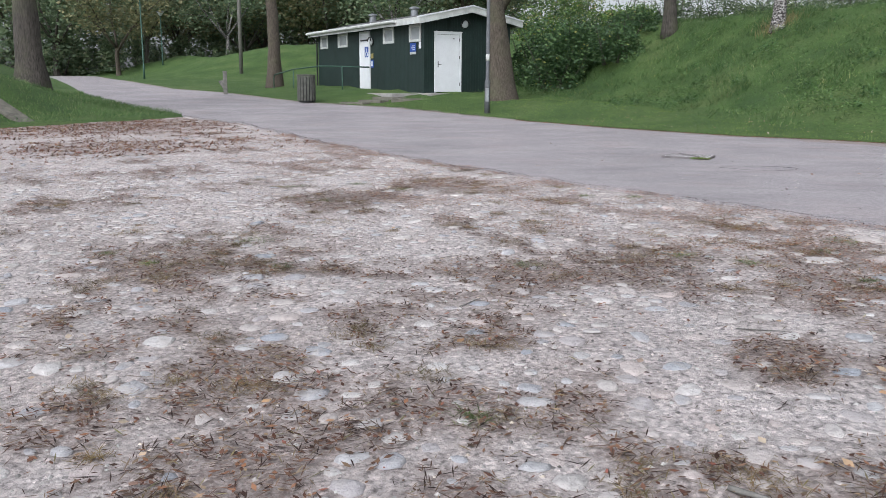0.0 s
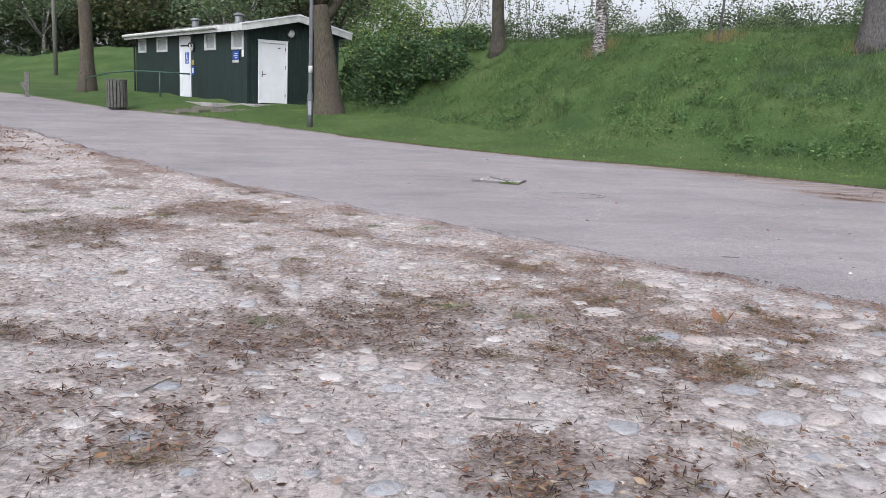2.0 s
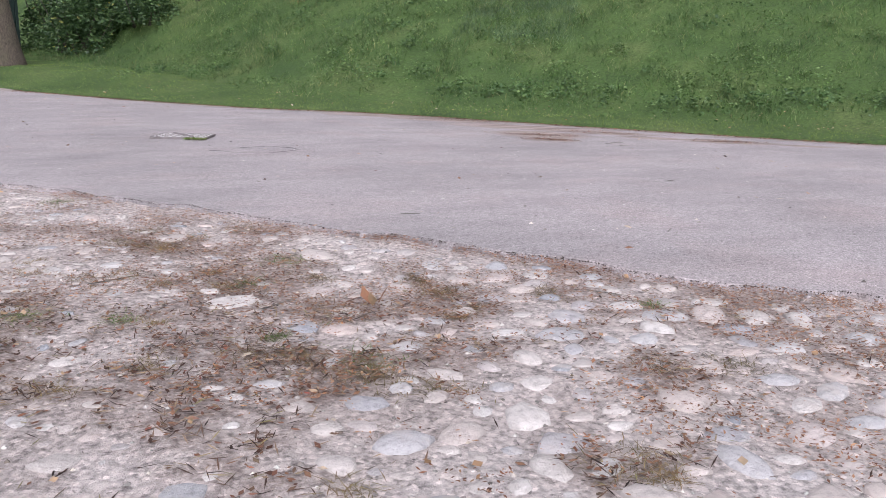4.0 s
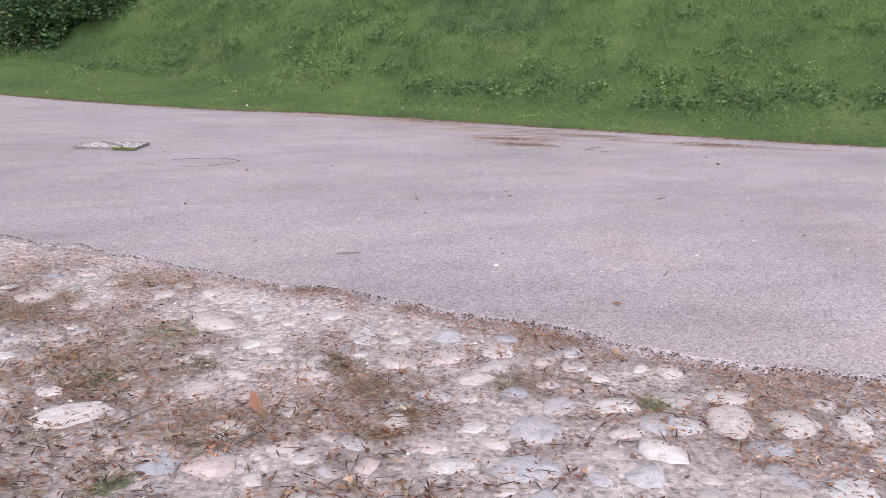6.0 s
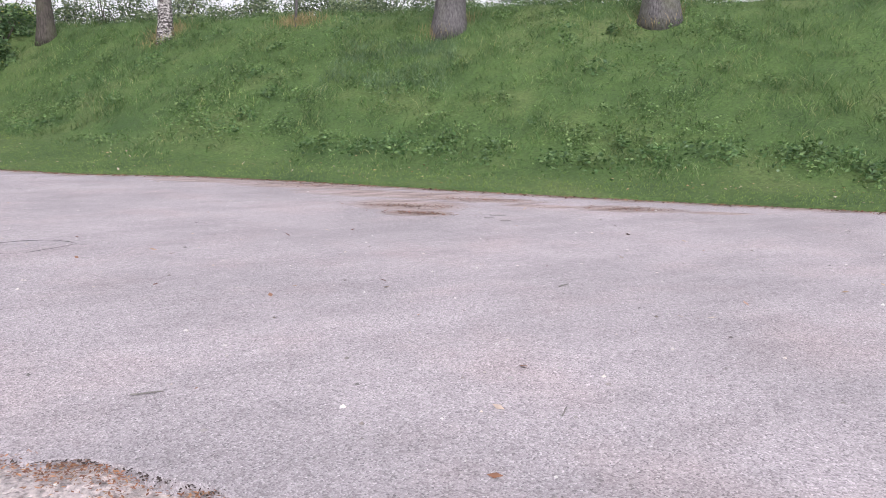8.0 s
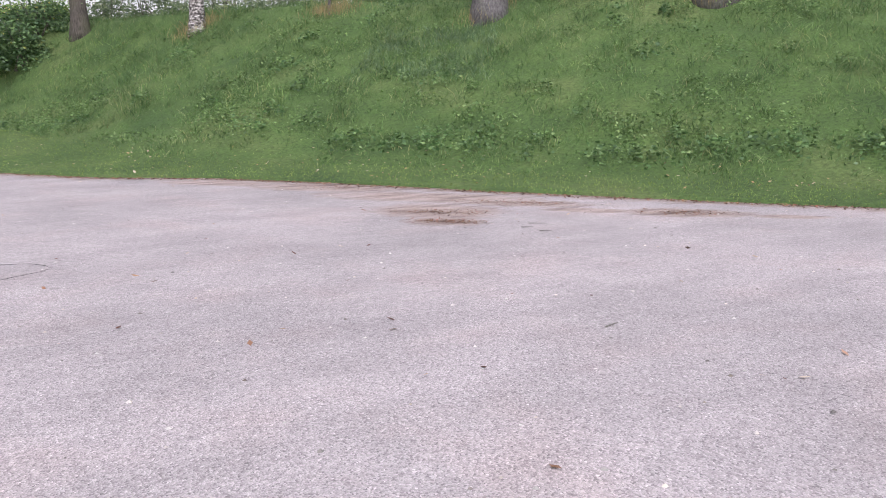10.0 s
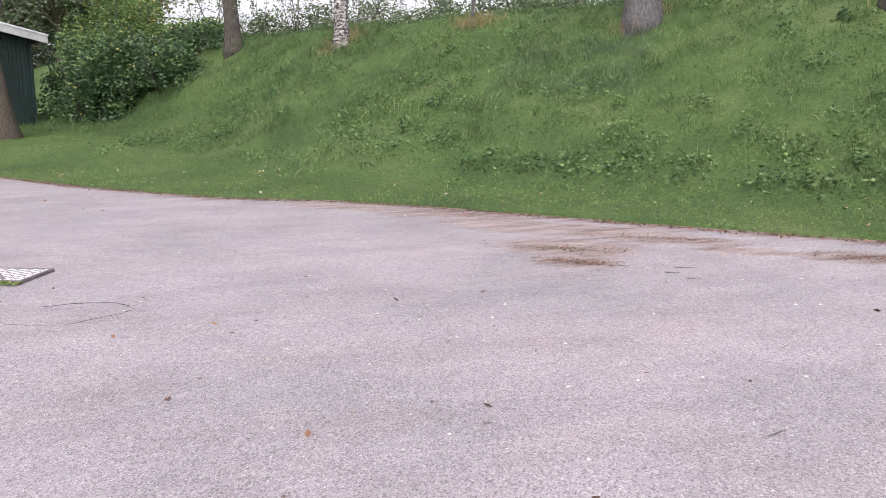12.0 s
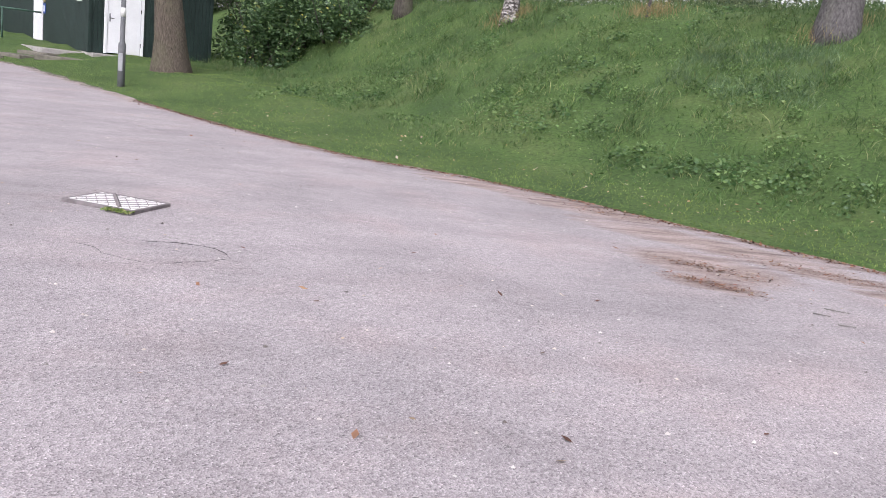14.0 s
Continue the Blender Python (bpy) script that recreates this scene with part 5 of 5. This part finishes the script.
x, y, v = scatter_sand(9000, -8, 5.5, 0.03, 7.5)
pebbles("gravel", x, y, sand_z(x, y), 0.0085, PEBBLE, "small loose pebbles on the sand")
a = rng.uniform(-14, 16, 1500)
b = near_b(a) + (far_b(a) - near_b(a)) * rng.uniform(0.04, 0.97, 1500)
x, y = a * TA[0] + b * DB[0], a * TA[1] + b * DB[1]
pebbles("road_grit", x, y, base_z(y), 0.011, PEBBLE, "scattered grit and small stones on the asphalt")
a = rng.uniform(-12, 15, 230)
b = near_b(a) + (far_b(a) - near_b(a)) * rng.uniform(0.05, 0.95, 230)
x, y = a * TA[0] + b * DB[0], a * TA[1] + b * DB[1]
fv, ff = flat_cards(np.stack([x, y, base_z(y) + 0.01], 1), 0.05, 0.5, 0.25)
tagged(quick_mesh("road_leaves", fv, ff, [YELLOWED, LITTER], index=(np.arange(len(ff)) % 3 > 0).astype(int)), "single dry leaves on the asphalt", "leaves", kind="stuff")


def twig(x, y, z, length, r, rot, label):
    b = Build()
    b.tube([(t * length, 0.03 * math.sin(t * 5) * length, 0.004 + r) for t in np.linspace(-0.5, 0.5, 6)], [r, r * 1.1, r, r * 0.9, r * 0.8, r * 0.5], 6, WOOD, 0.2, rot)
    o = b.make("twig", None, True)
    o.matrix_basis = pose(x, y, z, 0, 0, rot)
    tagged(o, label, "twig", group="twigs on the ground")


for x, y, ln, r, rot in ((1.85, 2.98, 0.13, 0.009, -35), (3.3, 6.2, 0.22, 0.003, 30), (2.6, 6.9, 0.28, 0.003, 20), (4.9, 5.9, 0.22, 0.0025, -50), (2.3, 4.6, 0.24, 0.003, -10), (0.9, 4.9, 0.2, 0.003, 60)):
    twig(x, y, float(sand_z(np.array([x]), np.array([y]))[0]), ln, r, rot, "dry brown twig lying on the sand")
for x, y, ln, rot in ((9.0, 11.9, 0.12, -20), (9.15, 12.3, 0.18, -35), (8.95, 12.15, 0.12, -30), (4.6, 8.0, 0.14, -10), (6.1, 7.0, 0.1, 40), (7.6, 9.0, 0.12, 15)):
    twig(x, y, float(base_z(y)), ln, 0.004, rot, "thin twig lying on the asphalt")

# a curled brown leaf
cl = Build()
for k in range(3):
    w = k * 2.1
    pts = [Vector((0.02 * math.cos(w), 0.02 * math.sin(w), 0.01)), Vector((0.06 * math.cos(w + 0.5), 0.06 * math.sin(w + 0.5), 0.05)), Vector((0.07 * math.cos(w), 0.07 * math.sin(w), 0.09)), Vector((0.04 * math.cos(w - 0.5), 0.04 * math.sin(w - 0.5), 0.05))]
    cl.add([p for p in pts] + [p + Vector((0, 0, 0.003)) for p in pts], [(0, 1, 2, 3), (7, 6, 5, 4), (0, 4, 5, 1), (1, 5, 6, 2), (2, 6, 7, 3), (3, 7, 4, 0)], LITTER)
curl = cl.make("curled_leaf")
curl.matrix_basis = pose(3.69, 5.97, float(base_z(5.97)) - 0.02)
tagged(curl, "curled dark brown dead leaf on the sand", "leaf")

# ---------- sunken fieldstones, last ----------
def stone_mesh(seed):
    r = np.random.default_rng(seed)
    vs, fs = [], []
    n = 8
    out = r.uniform(0.75, 1.15, n)
    flat = r.uniform(0.6, 0.9)
    for k, (rad, zz) in enumerate(((1.0, -0.35), (0.97, 0.06), (0.82, 0.3), (0.45, 0.43))):
        for j in range(n):
            w = 2 * math.pi * j / n
            vs.append((rad * out[j] * math.cos(w), rad * out[j] * math.sin(w) * flat, zz + 0.035 * r.normal()))
    vs.append((0, 0, 0.46))
    for k in range(3):
        for j in range(n):
            q = (j + 1) % n
            fs.append((k * n + j, k * n + q, (k + 1) * n + q, (k + 1) * n + j))
    for j in range(n):
        fs.append((3 * n + j, 3 * n + (j + 1) % n, 4 * n))
    me = bpy.data.meshes.new("stone")
    me.from_pydata(vs, [], fs)
    me.materials.append(STONE_EACH)
    me.polygons.foreach_set("use_smooth", [True] * len(fs))
    return me


STONES = [stone_mesh(k) for k in range(14)]
grid_cells = {}
placed = []
# larger stones laid bare by the road
for q in ((4.65, 6.18, 0.075), (4.94, 5.94, 0.075), (4.69, 5.79, 0.085), (4.88, 5.70, 0.095), (4.96, 5.49, 0.12), (5.15, 5.44, 0.13), (5.11, 5.69, 0.1), (3.09, 6.27, 0.15), (3.69, 7.07, 0.13), (2.96, 7.82, 0.12), (4.51, 6.36, 0.13), (5.36, 5.36, 0.11), (5.3, 5.6, 0.1)):
    grid_cells.setdefault((int(q[0] // 0.3), int(q[1] // 0.3)), []).append(q)
    placed.append(q)
x, y, v = scatter_sand(26000, -15, 5.2, 0.16, 7.5)
m = litter_mask(x, y)
row = fbm(x, y, 0.5, 31.0)
for px, py, pv, pm, pr in zip(x, y, v, m, row):
    close = smooth((px - 2.6) / 2.2) * smooth((7.5 - py) / 1.5)
    if rng.random() > (0.5 + 0.9 * close + 0.8 * pr) * (1 - 0.88 * pm):
        continue
    sz = 0.03 + 0.055 * rng.random() ** 1.9 + (0.012 + 0.035 * rng.random()) * close
    key = (int(px // 0.3), int(py // 0.3))
    near = [q for dx in (-1, 0, 1) for dy in (-1, 0, 1) for q in grid_cells.get((key[0] + dx, key[1] + dy), ())]
    if any((px - q[0]) ** 2 + (py - q[1]) ** 2 < (0.92 * (sz + q[2])) ** 2 for q in near):
        continue
    q = (px, py, sz)
    grid_cells.setdefault(key, []).append(q)
    placed.append(q)
placed.sort(key=lambda q: (q[0] - 3.6) ** 2 + (q[1] - 5.2) ** 2)
zs = sand_z(np.array([q[0] for q in placed]), np.array([q[1] for q in placed]))
sv, sf = [], []
for k, ((px, py, sz), z) in enumerate(zip(placed, zs)):
    rot, lift = rng.uniform(0, 360), rng.uniform(-0.004, 0.004)
    near_road = smooth((px - 2.6) / 2.2) * smooth((7.5 - py) / 1.5)
    hz = rng.uniform(0.2, 0.45) + 0.13 * near_road
    M = pose(px, py, z + lift, rng.uniform(-5, 5), rng.uniform(-5, 5), rot) @ Matrix.Diagonal((sz, sz, sz * hz, 1))
    me = STONES[k % 14]
    if k < 300:
        o = new("stone", me)
        o.parent = sand
        o.matrix_basis = M
    else:
        o0 = len(sv)
        sv += [(M @ p.co)[:] for p in me.vertices]
        sf += [tuple(i + o0 for i in p.vertices) for p in me.polygons]
if sv:
    rest = quick_mesh("stones", sv, sf, [STONE_ISLE], sand, True)
    tagged(rest, kind="stuff")
